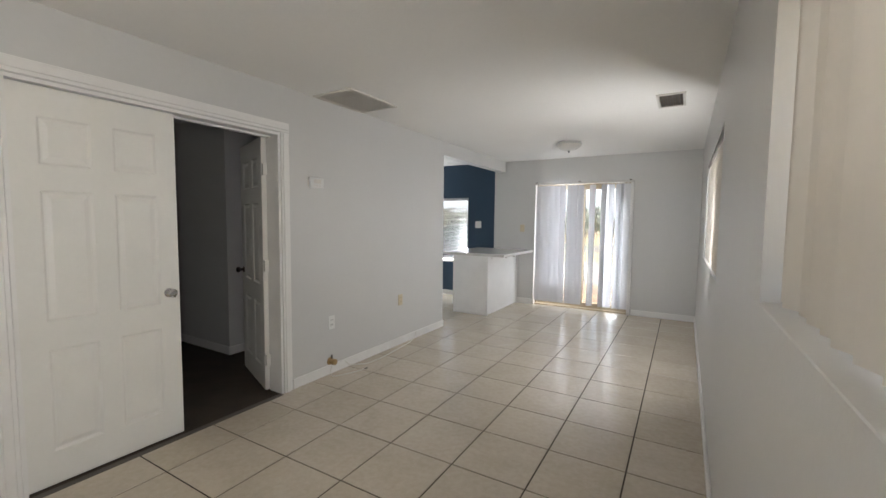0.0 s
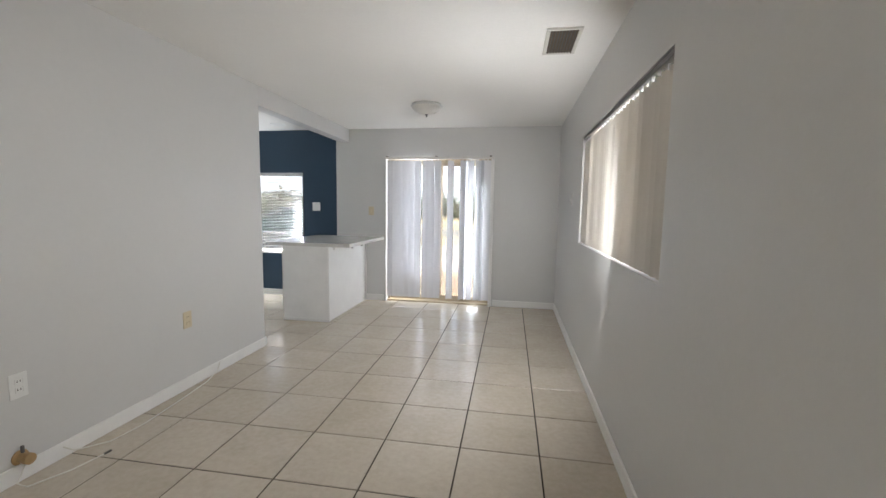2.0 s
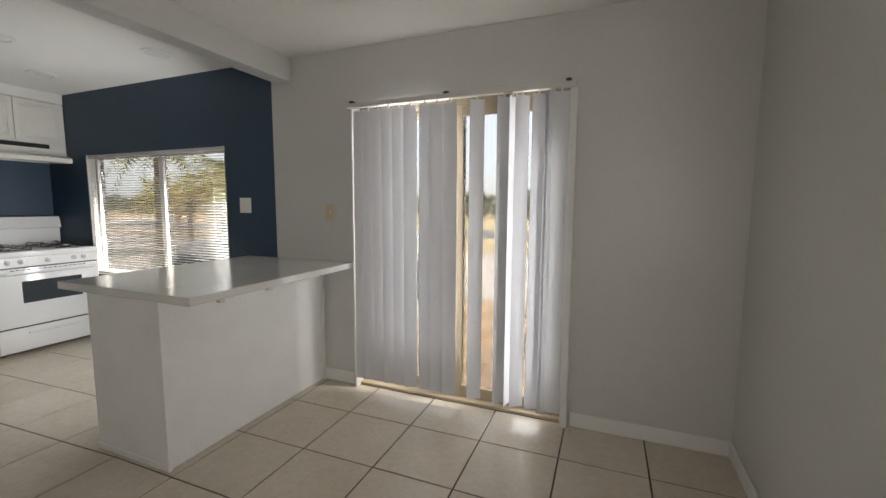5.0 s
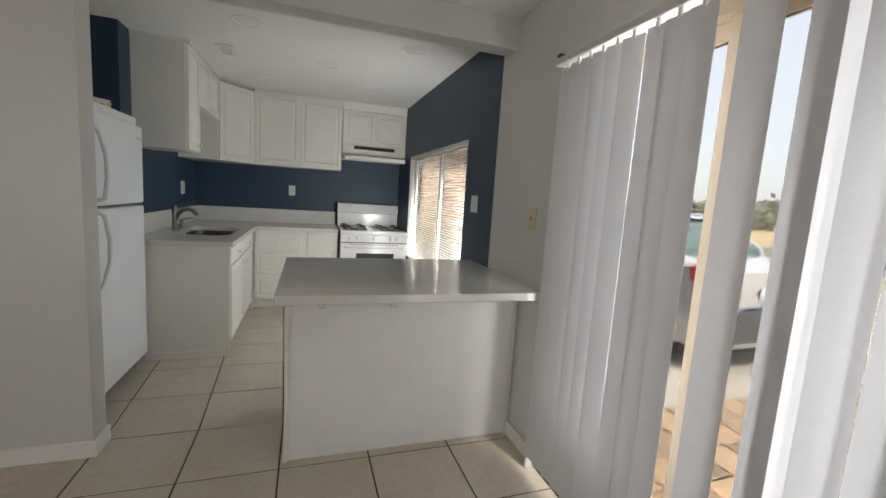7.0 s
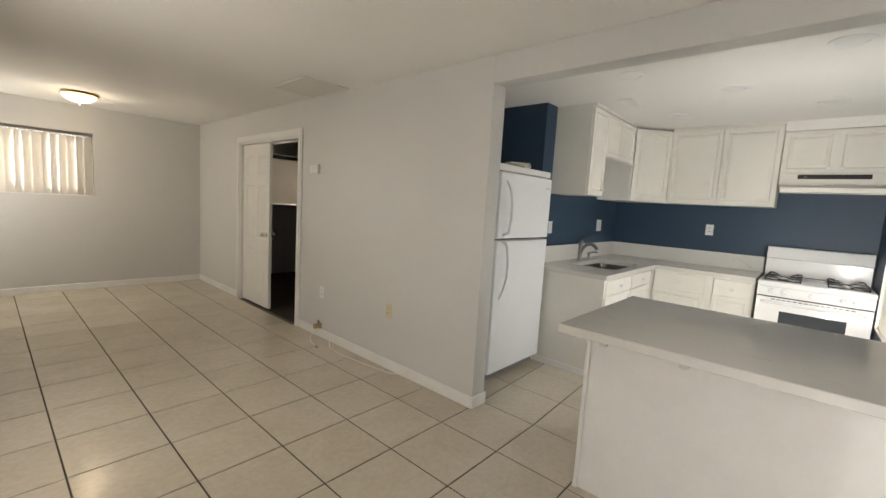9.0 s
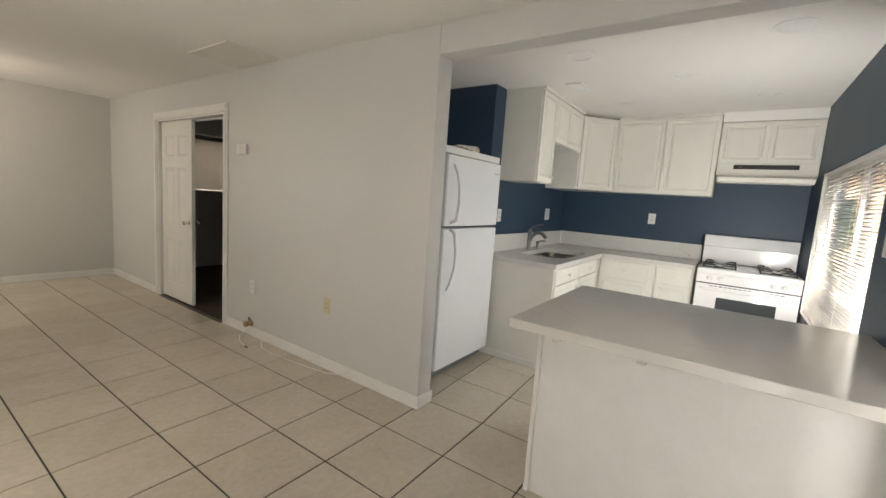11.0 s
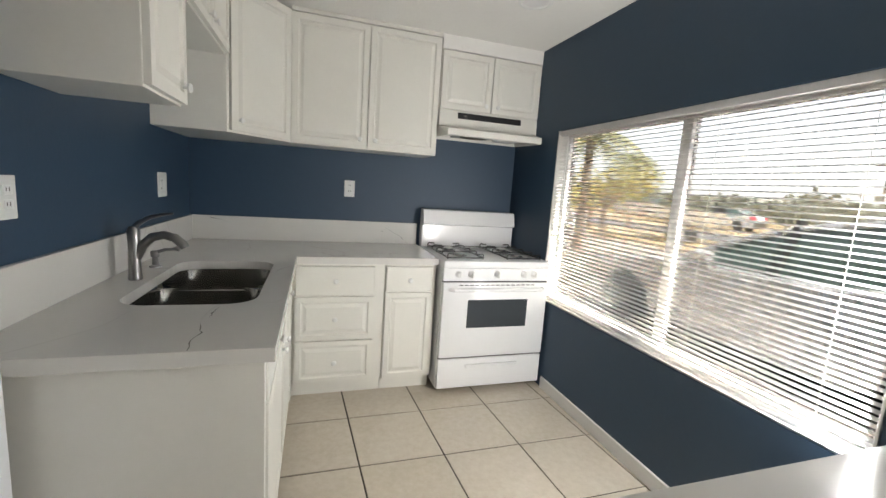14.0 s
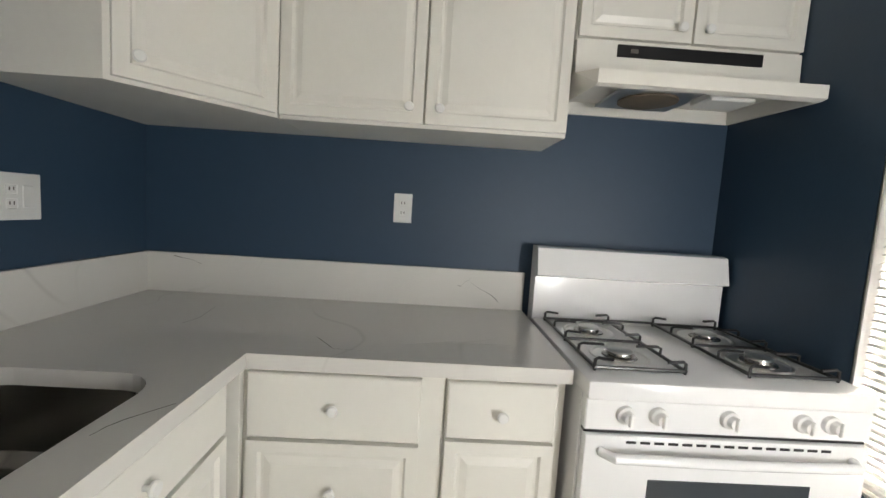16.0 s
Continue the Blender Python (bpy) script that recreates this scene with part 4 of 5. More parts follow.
# sink run: fronts face +y
sink_base = base_cabinet("white sink base cabinet with plain drawer fronts and paired doors", Matrix.Translation((-4.5, KY + 0.001, 0)), 1.28, CF - 0.025 - KY,
             [("flat", -0.62, -0.02, 0.72, 0.85, -0.32, 0.785), ("flat", 0.0, 0.62, 0.72, 0.85, 0.31, 0.785),
              ("door", -0.62, -0.02, 0.12, 0.71, -0.07, 0.64), ("door", 0.0, 0.62, 0.12, 0.71, 0.05, 0.64)], open_top=True)
part("end_panel", box(0.641, 0.658, -0.001, CF - 0.03 - KY, 0.0, 0.868, 0.002), M["cabinet"], sink_base)
part("end_kick", box(0.659, 0.668, 0.02, CF - 0.08 - KY, 0.0, 0.055, 0.002), M["trim"], sink_base)
solid("corner_cabinet_filler", box(KX + 0.001, SF - 0.025, KY + 0.001, 5.474, 0.0, 0.868, 0.002), M["cabinet"], "plain white corner base cabinet", "kitchen cabinet", "object")


def wall_cabinet(label, m, w, depth, h, doors):
    root = thing("wall_cabinet", label, "kitchen cabinet", m, "kitchen wall cabinets")
    part("body", box(-w / 2, w / 2, 0, depth - 0.02, 0, h, 0.001), M["cabinet"], root)
    for x0, x1, z0, z1, kx, kz in doors:
        d = part("cabinet_door", front(x1 - x0, z1 - z0, 0.02, 0.05), M["cabinet"], root, "", Matrix.Translation(((x0 + x1) / 2, depth - 0.019, z0)))
        if kx is not None:
            part("knob", knob_bm(), M["plate"], d, "round white knob", Matrix.Translation((kx - (x0 + x1) / 2, 0.019, kz - z0)), True)
    return root


UD = 0.33
TOP = 2.365
wall_cabinet("tall white wall cabinet with one raised panel door beside the fridge", Matrix.Translation((-4.225, KY + 0.001, 1.58)), 0.345, 0.365, TOP - 1.58,
             [(-0.168, 0.168, 0.008, 0.777, -0.125, 0.06)])
wall_cabinet("short white wall cabinet above the sink with two doors", Matrix.Translation((-4.786, KY + 0.001, 1.965)), 0.775, 0.365, TOP - 1.965,
             [(-0.383, -0.003, 0.008, 0.392, -0.045, 0.05), (0.003, 0.383, 0.008, 0.392, 0.045, 0.05)])
wall_cabinet("white wall cabinet with two raised panel doors", Matrix.Translation((KX + 0.001, 5.916, 1.58)) @ Matrix.Rotation(radians(-90), 4, "Z"), 0.958, UD, TOP - 1.58,
             [(-0.474, -0.004, 0.012, 0.775, -0.05, 0.06), (0.004, 0.474, 0.012, 0.775, 0.05, 0.06)])
wall_cabinet("short white wall cabinet with two doors above the range hood", Matrix.Translation((KX + 0.001, 6.782, 1.90)) @ Matrix.Rotation(radians(-90), 4, "Z"), 0.764, UD, 0.395,
             [(-0.376, -0.004, 0.008, 0.385, -0.045, 0.05), (0.004, 0.376, 0.008, 0.385, 0.045, 0.05)])


def corner_cabinet():
    root = thing("wall_cabinet", "diagonal white corner wall cabinet with one raised panel door", "kitchen cabinet", None, "kitchen wall cabinets")
    a, b = (-5.175, 5.14), (-5.515, 5.435)
    pts = [(-5.175, KY + 0.001), a, b, (KX + 0.001, 5.435), (KX + 0.001, KY + 0.001)]
    bm = bmesh.new()
    lo = [bm.verts.new((x, y, 1.58)) for x, y in pts]
    hi = [bm.verts.new((x, y, TOP)) for x, y in pts]
    for k in range(5):
        bm.faces.new((lo[k], lo[(k + 1) % 5], hi[(k + 1) % 5], hi[k]))
    bm.faces.new(lo)
    bm.faces.new(hi)
    part("body", bm, M["cabinet"], root)
    d = Vector((a[0] - b[0], a[1] - b[1], 0))
    w = d.length
    ang = math.degrees(math.atan2(d.y, d.x))
    m = Matrix.Translation(((a[0] + b[0]) / 2, (a[1] + b[1]) / 2, 1.592)) @ Matrix.Rotation(radians(ang), 4, "Z")
    door = part("cabinet_door", front(w - 0.03, 0.76, 0.02, 0.05), M["cabinet"], root, "", m)
    part("knob", knob_bm(), M["plate"], door, "round white knob", Matrix.Translation((0.16, 0.019, 0.055)), True)


corner_cabinet()
solid("soffit", box(KX, KX + UD - 0.004, 6.40, F, 2.297, C), M["ceiling"], "off-white soffit over the hood cabinet", "soffit")
solid("cabinet_crown", box(KX, KX + UD - 0.006, 5.44, 6.398, TOP, C), M["cabinet"], "white filler strip above the wall cabinets", "trim")
solid("cabinet_crown_sink", box(-5.15, -4.05, KY, KY + 0.38, TOP, C), M["cabinet"], "white filler strip above the sink cabinets", "trim")


def range_hood():
    root = thing("range_hood", "off-white range hood with a dark control slot", "range hood", Matrix.Translation((KX, 6.782, 1.715)) @ Matrix.Rotation(radians(-90), 4, "Z"))
    w = 0.758
    prof = [(0, 0.185), (0, 0.02), (0.45, 0.0), (0.47, 0.005), (0.47, 0.045), (0.33, 0.075), (0.325, 0.185)]
    bm = extrude_profile(prof, -w / 2, w / 2)
    bm.normal_update()
    f = min(bm.faces, key=lambda q: q.normal.z * q.calc_area())
    inset_panel(bm, f, 0.02, 0.0, 0.002)
    bmesh.ops.translate(bm, verts=f.verts, vec=(0, 0, 0.05))
    for v in bm.verts:
        if v.co.y > 0.4:
            v.co.x *= 0.93
    part("canopy", bm, M["cabinet"], root)
    slot = part("control_slot", box(-0.245, 0.245, 0.318, 0.332, 0.135, 0.175, 0.002), M["black"], root, "black control slot")
    for x in (0.19,):
        part("switch", box(x - 0.012, x + 0.012, 0.332, 0.337, 0.148, 0.160, 0.001), M["rail"], slot)
    part("filter", box(-0.06, 0.22, 0.10, 0.36, 0.030, 0.042, 0.003), M["aluminium"], root, "greasy metal filter")
    part("lamp_cover", box(-0.20, -0.05, 0.27, 0.385, 0.004, 0.045, 0.006), M["plate"], root, "white lamp cover")
    part("fan_ring", lathe([(0.10, 0), (0.10, -0.006), (0.07, -0.010), (0.02, -0.010)], 24), M["vent_dark"], root, "brown fan ring", Matrix.Translation((0.08, 0.23, 0.03)), True)


range_hood()


def stove():
    w, d = 0.762, 0.68
    root = thing("gas_stove", "white freestanding gas range with black grates and a dark oven window", "stove", Matrix.Translation((KX + 0.04, 6.766, 0)) @ Matrix.Rotation(radians(-90), 4, "Z"))
    h = w / 2
    part("body", box(-h, h, 0, d - 0.03, 0.03, 0.865, 0.004), M["enamel"], root)
    for x in (-h + 0.05, h - 0.05):
        for y in (0.08, d - 0.1):
            part("foot", cyl((x, y, 0), (x, y, 0.03), 0.018), M["black"], root)
    top = bmesh.new()
    add_box(top, -h - 0.002, h + 0.002, 0.02, d + 0.012, 0.858, 0.908, 0.010, 2)
    part("cooktop", top, M["enamel"], root, "", None, True)
    part("backguard", extrude_profile([(0, 0.86), (0.075, 0.86), (0.075, 1.075), (0.11, 1.085), (0.085, 1.19), (0.06, 1.195), (0, 1.195)], -h, h), M["enamel"], root)
    part("oven_vent", box(-0.12, 0.12, 0.085, 0.115, 0.908, 0.919, 0.002), M["chrome"], root)
    part("vent_slot", box(-0.10, 0.10, 0.094, 0.106, 0.9195, 0.921), M["black"], root)
    panel = part("control_panel", box(-h, h, d - 0.028, d + 0.002, 0.774, 0.858, 0.004), M["enamel"], root)
    for x in (0.278, 0.192, 0.005, -0.19, -0.265):
        bm = lathe([(0.024, 0), (0.023, 0.012), (0.017, 0.016), (0.014, 0.03), (0.004, 0.031)], 18)
        bmesh.ops.rotate(bm, verts=bm.verts, cent=(0, 0, 0), matrix=Matrix.Rotation(radians(-90), 3, "X"))
        k = part("knob", bm, M["led"], panel, "grey-white burner knob", Matrix.Translation((x, d + 0.002, 0.82)), True)
        part("grip", box(-0.004, 0.004, 0.028, 0.038, -0.018, 0.018, 0.002), M["plate"], k)
    part("gap", box(-h + 0.004, h - 0.004, d - 0.03, d - 0.008, 0.764, 0.774), M["black"], root)
    door = part("oven_door", box(-h + 0.003, h - 0.003, d - 0.028, d + 0.008, 0.255, 0.764, 0.006, 2), M["enamel"], root, "", None, True)
    part("window", box(-0.232, 0.204, d + 0.006, d + 0.0105, 0.458, 0.649, 0.002), M["oven_glass"], door, "dark oven window")
    bm = tube([(-0.335, d + 0.01, 0.722), (-0.315, d + 0.045, 0.725), (0, d + 0.05, 0.725), (0.315, d + 0.045, 0.725), (0.335, d + 0.01, 0.722)], 0.013, 10)
    part("handle", bm, M["enamel"], door, "", None, True)
    for k in range(15):
        x = -0.26 + k * 0.037
        part("vent_slot", box(x - 0.013, x + 0.013, d + 0.0075, d + 0.0092, 0.745, 0.752), M["black"], door)
    part("gap", box(-h + 0.004, h - 0.004, d - 0.03, d - 0.012, 0.243, 0.255), M["black"], root)
    dr = part("drawer", box(-h + 0.003, h - 0.003, d - 0.028, d + 0.004, 0.04, 0.243, 0.005, 2), M["enamel"], root, "", None, True)
    part("handle", box(-0.19, 0.19, d + 0.004, d + 0.022, 0.185, 0.205, 0.006, 2), M["enamel"], dr)
    for sx in (-0.215, 0.215):
        g = bmesh.new()
        x0, x1 = sx - 0.125, sx + 0.125
        low, high = 0.917, 0.943
        for x in (x0, x1):      # flat side rails
            add_box(g, x - 0.005, x + 0.005, 0.11, 0.62, low - 0.004, low + 0.005, 0.002)
        for y in (0.115, 0.365, 0.615):      # wires across, with a bent prong at each end
            add_tube(g, [(x0, y, low), (x1, y, low)], 0.005, 6)
            for e, side in ((x0, -1), (x1, 1)):
                add_tube(g, [(e, y, 0.907), (e, y, high - 0.005), (e - 0.008 * side, y, high), (e - 0.05 * side, y, high - 0.004)], 0.0046, 6)
        for cy in (0.24, 0.49):
            for side in (-1, 1):      # fingers towards the burner
                e = sx + 0.125 * side
                add_tube(g, [(e, cy, low), (e, cy, high - 0.005), (e - 0.012 * side, cy, high), (e - 0.075 * side, cy, high - 0.002)], 0.0046, 6)
        part("grate", g, M["black"], root, "black wire burner grate", None, True)
        for cy in (0.24, 0.49):
            b = part("burner", lathe([(0.052, 0), (0.05, 0.004), (0.036, 0.006), (0.034, 0.014), (0.012, 0.018), (0.002, 0.018)], 24), M["steel"], root, "", Matrix.Translation((sx, cy, 0.909)), True)
            part("cap", lathe([(0.036, 0.0), (0.036, 0.006), (0.03, 0.009), (0.003, 0.010)], 20), M["aluminium"], b, "", Matrix.Translation((0, 0, 0.014)), True)
            part("drip_ring", lathe([(0.088, 0), (0.086, 0.004), (0.080, 0.004), (0.076, 0.0005), (0.054, 0.0005)], 28), M["aluminium"], b, "thin metal ring round the burner", None, True)


stove()


def fridge():
    x0, x1 = -3.785, -3.0
    w = x1 - x0
    root = thing("refrigerator", "white top-freezer refrigerator with long curved handles", "refrigerator", Matrix.Translation(((x0 + x1) / 2, 4.14, 0)))
    h = w / 2
    part("cabinet", box(-h + 0.004, h - 0.004, 0, 0.70, 0.03, 1.68, 0.006), M["fridge_side"], root, "white cabinet sides, shade painted in as grey")
    part("base_grille", box(-h + 0.01, h - 0.01, 0.64, 0.74, 0.02, 0.085, 0.003), M["grey_seal"], root)
    part("gasket", box(-h + 0.01, h - 0.01, 0.70, 0.712, 0.09, 1.675), M["grey_seal"], root)
    for z0, z1, hz0, hz1, n in ((0.09, 1.16, 0.70, 1.15, "fridge_door"), (1.178, 1.692, 1.20, 1.62, "freezer_door")):
        d = part(n, box(-h, h, 0.712, 0.80, z0, z1, 0.014, 3), M["fridge"], root, "", None, True)
        hx = h - 0.075
        if n == "fridge_door":
            pts = [(hx, 0.80, 1.16), (hx, 0.845, 1.13), (hx, 0.865, 1.0), (hx, 0.862, 0.88), (hx, 0.83, 0.76), (hx, 0.80, 0.70)]
        else:
            pts = [(hx, 0.80, 1.205), (hx, 0.85, 1.225), (hx, 0.865, 1.34), (hx, 0.86, 1.46), (hx, 0.835, 1.56), (hx, 0.80, 1.625)]
        part("handle", tube(pts, [0.014, 0.014, 0.013, 0.012, 0.010, 0.008], 12), M["fridge"], d, "", None, True)
    part("badge", box(-h + 0.03, -h + 0.10, 0.80, 0.803, 1.60, 1.612, 0.001), M["aluminium"], root, "small metal badge")


fridge()
shelf = thing("alcove_shelf", "white painted shelf board above the refrigerator", "shelf", Matrix.Translation((-3.32, 4.08, 1.705)))
part("board", box(-0.538, 0.543, 0, 0.80, 0, 0.052, 0.003), M["trim"], shelf)
part("cleat", box(0.515, 0.543, 0.05, 0.6, -0.05, 0), M["trim"], shelf)
cup = thing("small_cup", "small translucent white cup standing on the alcove shelf", "cup", Matrix.Translation((-3.035, 4.835, 1.757)))
part("wall", lathe([(0.030, 0), (0.037, 0.072), (0.0345, 0.072), (0.028, 0.004)], 18), M["plate"], cup, "", None, True)
for k in range(4):
    solid("paper_booklet", box(-0.09, 0.09, -0.055, 0.055, 0, 0.011, 0.001), M["paper"], "loose paper booklet lying on the shelf", "booklet", "object",
          pose(-3.48 + 0.012 * k, 4.80 - 0.006 * k, 1.7572 + 0.0112 * k, 0, 0, 14 - 15 * k))


# ---------------------------------------------------------------- ceiling and wall fittings
def ceiling_dome(label, x, y, lit):
    root = thing("ceiling_light", label, "ceiling lamp", Matrix.Translation((x, y, C)))
    part("canopy", lathe([(0.15, 0), (0.155, -0.012), (0.165, -0.022), (0.15, -0.03)], 36), M["aluminium" if not lit else "brass"], root, "", None, True)
    part("glass_bowl", lathe([(0.152, -0.024), (0.150, -0.04), (0.13, -0.065), (0.09, -0.088), (0.045, -0.10), (0.006, -0.104)], 36), M["lamp_lit" if lit else "frosted"], root, "", None, True)
    part("finial", lathe([(0.014, -0.10), (0.016, -0.108), (0.008, -0.116), (0.010, -0.122), (0.003, -0.132)], 14), M["nickel"], root, "", None, True)
    return root


ceiling_dome("unlit flush ceiling lamp with a frosted glass bowl", -1.27, 5.90, False)
ceiling_dome("lit flush ceiling lamp glowing warm yellow", -1.13, 0.56, True)
lamp = new("warm_bulb", bpy.data.lights.new("warm_bulb", "POINT"))
lamp.location = (-1.13, 0.56, C - 0.17)
lamp.data.energy, lamp.data.color, lamp.data.shadow_soft_size = 0.09, (1.0, 0.86, 0.68), 0.08

for x, y in ((-3.47, 5.63), (-4.15, 6.17), (-3.46, 6.745), (-4.87, 5.63), (-4.84, 6.71)):
    rl = thing("recessed_light", "round white recessed ceiling light, switched off", "recessed light", Matrix.Translation((x, y, C)), "kitchen recessed lights")
    part("trim_ring", lathe([(0.098, 0), (0.096, -0.006), (0.078, -0.008), (0.072, -0.002)], 32), M["plate"], rl, "", None, True)
    part("lens", lathe([(0.073, -0.001), (0.06, -0.0035), (0.004, -0.004)], 28), M["led"], rl, "", None, True)


def vent(label, x0, x1, y0, y1, frame_mat, slat_mat, n, along="x", tilt=35, backing="black"):
    root = thing("ceiling_vent", label, "air vent", Matrix.Translation(((x0 + x1) / 2, (y0 + y1) / 2, C)))
    w, d = (x1 - x0) / 2, (y1 - y0) / 2
    b = 0.022
    part("backing", box(-w + b, w - b, -d + b, d - b, -0.003, -0.001), M[backing], root)
    for p in ((-w, w, -d, -d + b), (-w, w, d - b, d), (-w, -w + b, -d + b, d - b), (w - b, w, -d + b, d - b)):
        part("frame", box(*p, -0.012, 0, 0.002), M[frame_mat], root)
    first = None
    for k in range(n):
        f = (k + 0.5) / n
        if along == "x":
            m = Matrix.Translation((0, -d + b + f * 2 * (d - b), -0.008)) @ Matrix.Rotation(radians(tilt), 4, "X")
        else:
            m = Matrix.Translation((-w + b + f * 2 * (w - b), 0, -0.008)) @ Matrix.Rotation(radians(tilt), 4, "Y")
        if first is None:
            hw = 0.72 * ((d if along == "x" else w) - b) / n
            bm = box(-w + b, w - b, -hw, hw, -0.0007, 0.0007) if along == "x" else box(-hw, hw, -d + b, d - b, -0.0007, 0.0007)
            first = part("slat", bm, M[slat_mat], root, "", m)
        else:
            again("slat", first, root, m)


vent("brown dusty supply air vent in a pale frame", -0.19, 0.02, 4.21, 4.62, "vent_frame", "vent_dark", 9, "y")
vent("large grey return air grille flush in the ceiling", -2.61, -2.19, 2.91, 3.50, "grille", "grille", 22, "x", 12, "grille")
vent("small white kitchen ceiling vent", -4.29, -4.05, 5.33, 5.46, "plate", "led", 7, "x")


def wall_plate(name, label, m, w=0.075, h=0.12, mat="plate", kind="outlet"):
    """A cover plate whose back lies at y 0 and whose face looks to +y."""
    root = thing(name, label, "electrical fitting", m)
    bm = box(-w / 2, w / 2, 0, 0.006, -h / 2, h / 2, 0.0025, 2)
    part("cover_plate", bm, M[mat], root)
    cols = [0.0] if w < 0.1 else [-0.023, 0.023]
    for i, x in enumerate(cols):
        if kind == "outlet" or (kind == "mixed" and i == 1):
            for z in (-0.02, 0.02):
                r = part("receptacle", box(x - 0.016, x + 0.016, 0.006, 0.008, z - 0.014, z + 0.014, 0.003), M[mat], root)
                for dx in (-0.006, 0.006):
                    part("slot", box(x + dx - 0.0017, x + dx + 0.0017, 0.008, 0.0084, z - 0.003, z + 0.007), M["beige_dark"], r)
        elif kind in ("switch", "mixed"):
            part("toggle", box(x - 0.016, x + 0.016, 0.006, 0.010, -0.032, 0.032, 0.002), M[mat], root)
        else:
            part("toggle", box(x - 0.005, x + 0.005, 0.006, 0.018, -0.012, 0.012, 0.002), M[mat], root)
    return root


FX = Matrix.Rotation(radians(-90), 4, "Z")      # face to +x
FN = Matrix.Rotation(radians(180), 4, "Z")      # face to -y
FW = Matrix.Rotation(radians(90), 4, "Z")       # face to -x
wall_plate("wall_outlet", "white wall outlet low on the grey partition", Matrix.Translation((L, 3.118, 0.462)) @ FX)
wall_plate("wall_outlet", "almond wall outlet low on the grey partition", Matrix.Translation((L, 4.15, 0.50)) @ FX, mat="almond")
wall_plate("wall_outlet", "white double outlet on the navy wall behind the counter", Matrix.Translation((KX, 5.838, 1.31)) @ FX)
wall_plate("wall_outlet", "white switch and outlet plate above the sink", Matrix.Translation((-5.315, KY, 1.276)), w=0.13, h=0.132, kind="mixed")
wall_plate("wall_outlet", "white wall outlet beside the refrigerator", Matrix.Translation((-4.10, KY, 1.255)))
wall_plate("light_switch", "white two-gang switch plate on the navy wall", Matrix.Translation((-3.14, F, 1.315)) @ FN, w=0.118, kind="switch")
wall_plate("light_switch", "almond switch plate beside the patio door", Matrix.Translation((-2.316, F, 1.268)) @ FN, mat="almond", kind="toggle")
wall_plate("light_switch", "grey switch plate on the east wall", Matrix.Translation((R, 5.925, 1.43)) @ FW, mat="white_rail", kind="toggle")

th = thing("thermostat", "white wall thermostat with a small grey display", "thermostat", Matrix.Translation((L, 2.945, 1.685)) @ FX)
part("case", box(-0.075, 0.075, 0, 0.028, -0.045, 0.045, 0.006, 2), M["plate"], th)
part("display", box(-0.045, 0.035, 0.028, 0.0295, -0.005, 0.028, 0.001), M["grille"], th)
for x in (-0.03, 0.0, 0.03):
    part("button", box(x - 0.008, x + 0.008, 0.028, 0.031, -0.03, -0.02, 0.001), M["grille"], th)
gas = thing("gas_stub", "tarnished brass gas valve stub near the baseboard", "gas valve", Matrix.Translation((L, 3.10, 0.115)) @ FX)
bm = lathe([(0.035, 0), (0.036, 0.006), (0.022, 0.012), (0.020, 0.04), (0.026, 0.044), (0.026, 0.065), (0.01, 0.068)], 18)
bmesh.ops.rotate(bm, verts=bm.verts, cent=(0, 0, 0), matrix=Matrix.Rotation(radians(-90), 3, "X"))
part("valve", bm, M["old_brass"], gas, "", None, True)
part("key", box(-0.006, 0.006, 0.015, 0.028, 0.025, 0.06, 0.002), M["rail"], gas)
cable = thing("coax_cable", "loose white cable lying along the baseboard", "cable")
part("lead", tube([(L + 0.012, 4.45, 0.075), (L + 0.03, 4.40, 0.03), (L + 0.06, 4.25, 0.005), (L + 0.10, 3.95, 0.005), (L + 0.13, 3.65, 0.005), (L + 0.11, 3.45, 0.005), (L + 0.03, 3.32, 0.02), (L + 0.012, 3.28, 0.06)], 0.0035, 8), M["cord"], cable)
part("tail", tube([(L + 0.012, 3.12, 0.09), (L + 0.05, 3.05, 0.02), (L + 0.09, 3.06, 0.005), (L + 0.16, 3.20, 0.005), (L + 0.19, 3.34, 0.005)], 0.0035, 8), M["cord"], cable)
part("plug", cyl((L + 0.19, 3.34, 0.006), (L + 0.195, 3.375, 0.006), 0.006, seg=10), M["rail"], cable)


# ---------------------------------------------------------------- outside
solid("ground", box(-260, 200, -120, 500, GROUND - 0.5, GROUND), M["drygrass"], "dry grassy ground reaching to the horizon", "ground")
solid("driveway", box(-26, 16, F + 0.16, F + 9.5, GROUND, GROUND + 0.012), M["concrete"], "pale concrete driveway beside the house", "driveway")
solid("road", box(-90, 60, F + 15, F + 21, GROUND, GROUND + 0.01), M["asphalt"], "grey asphalt road", "road")


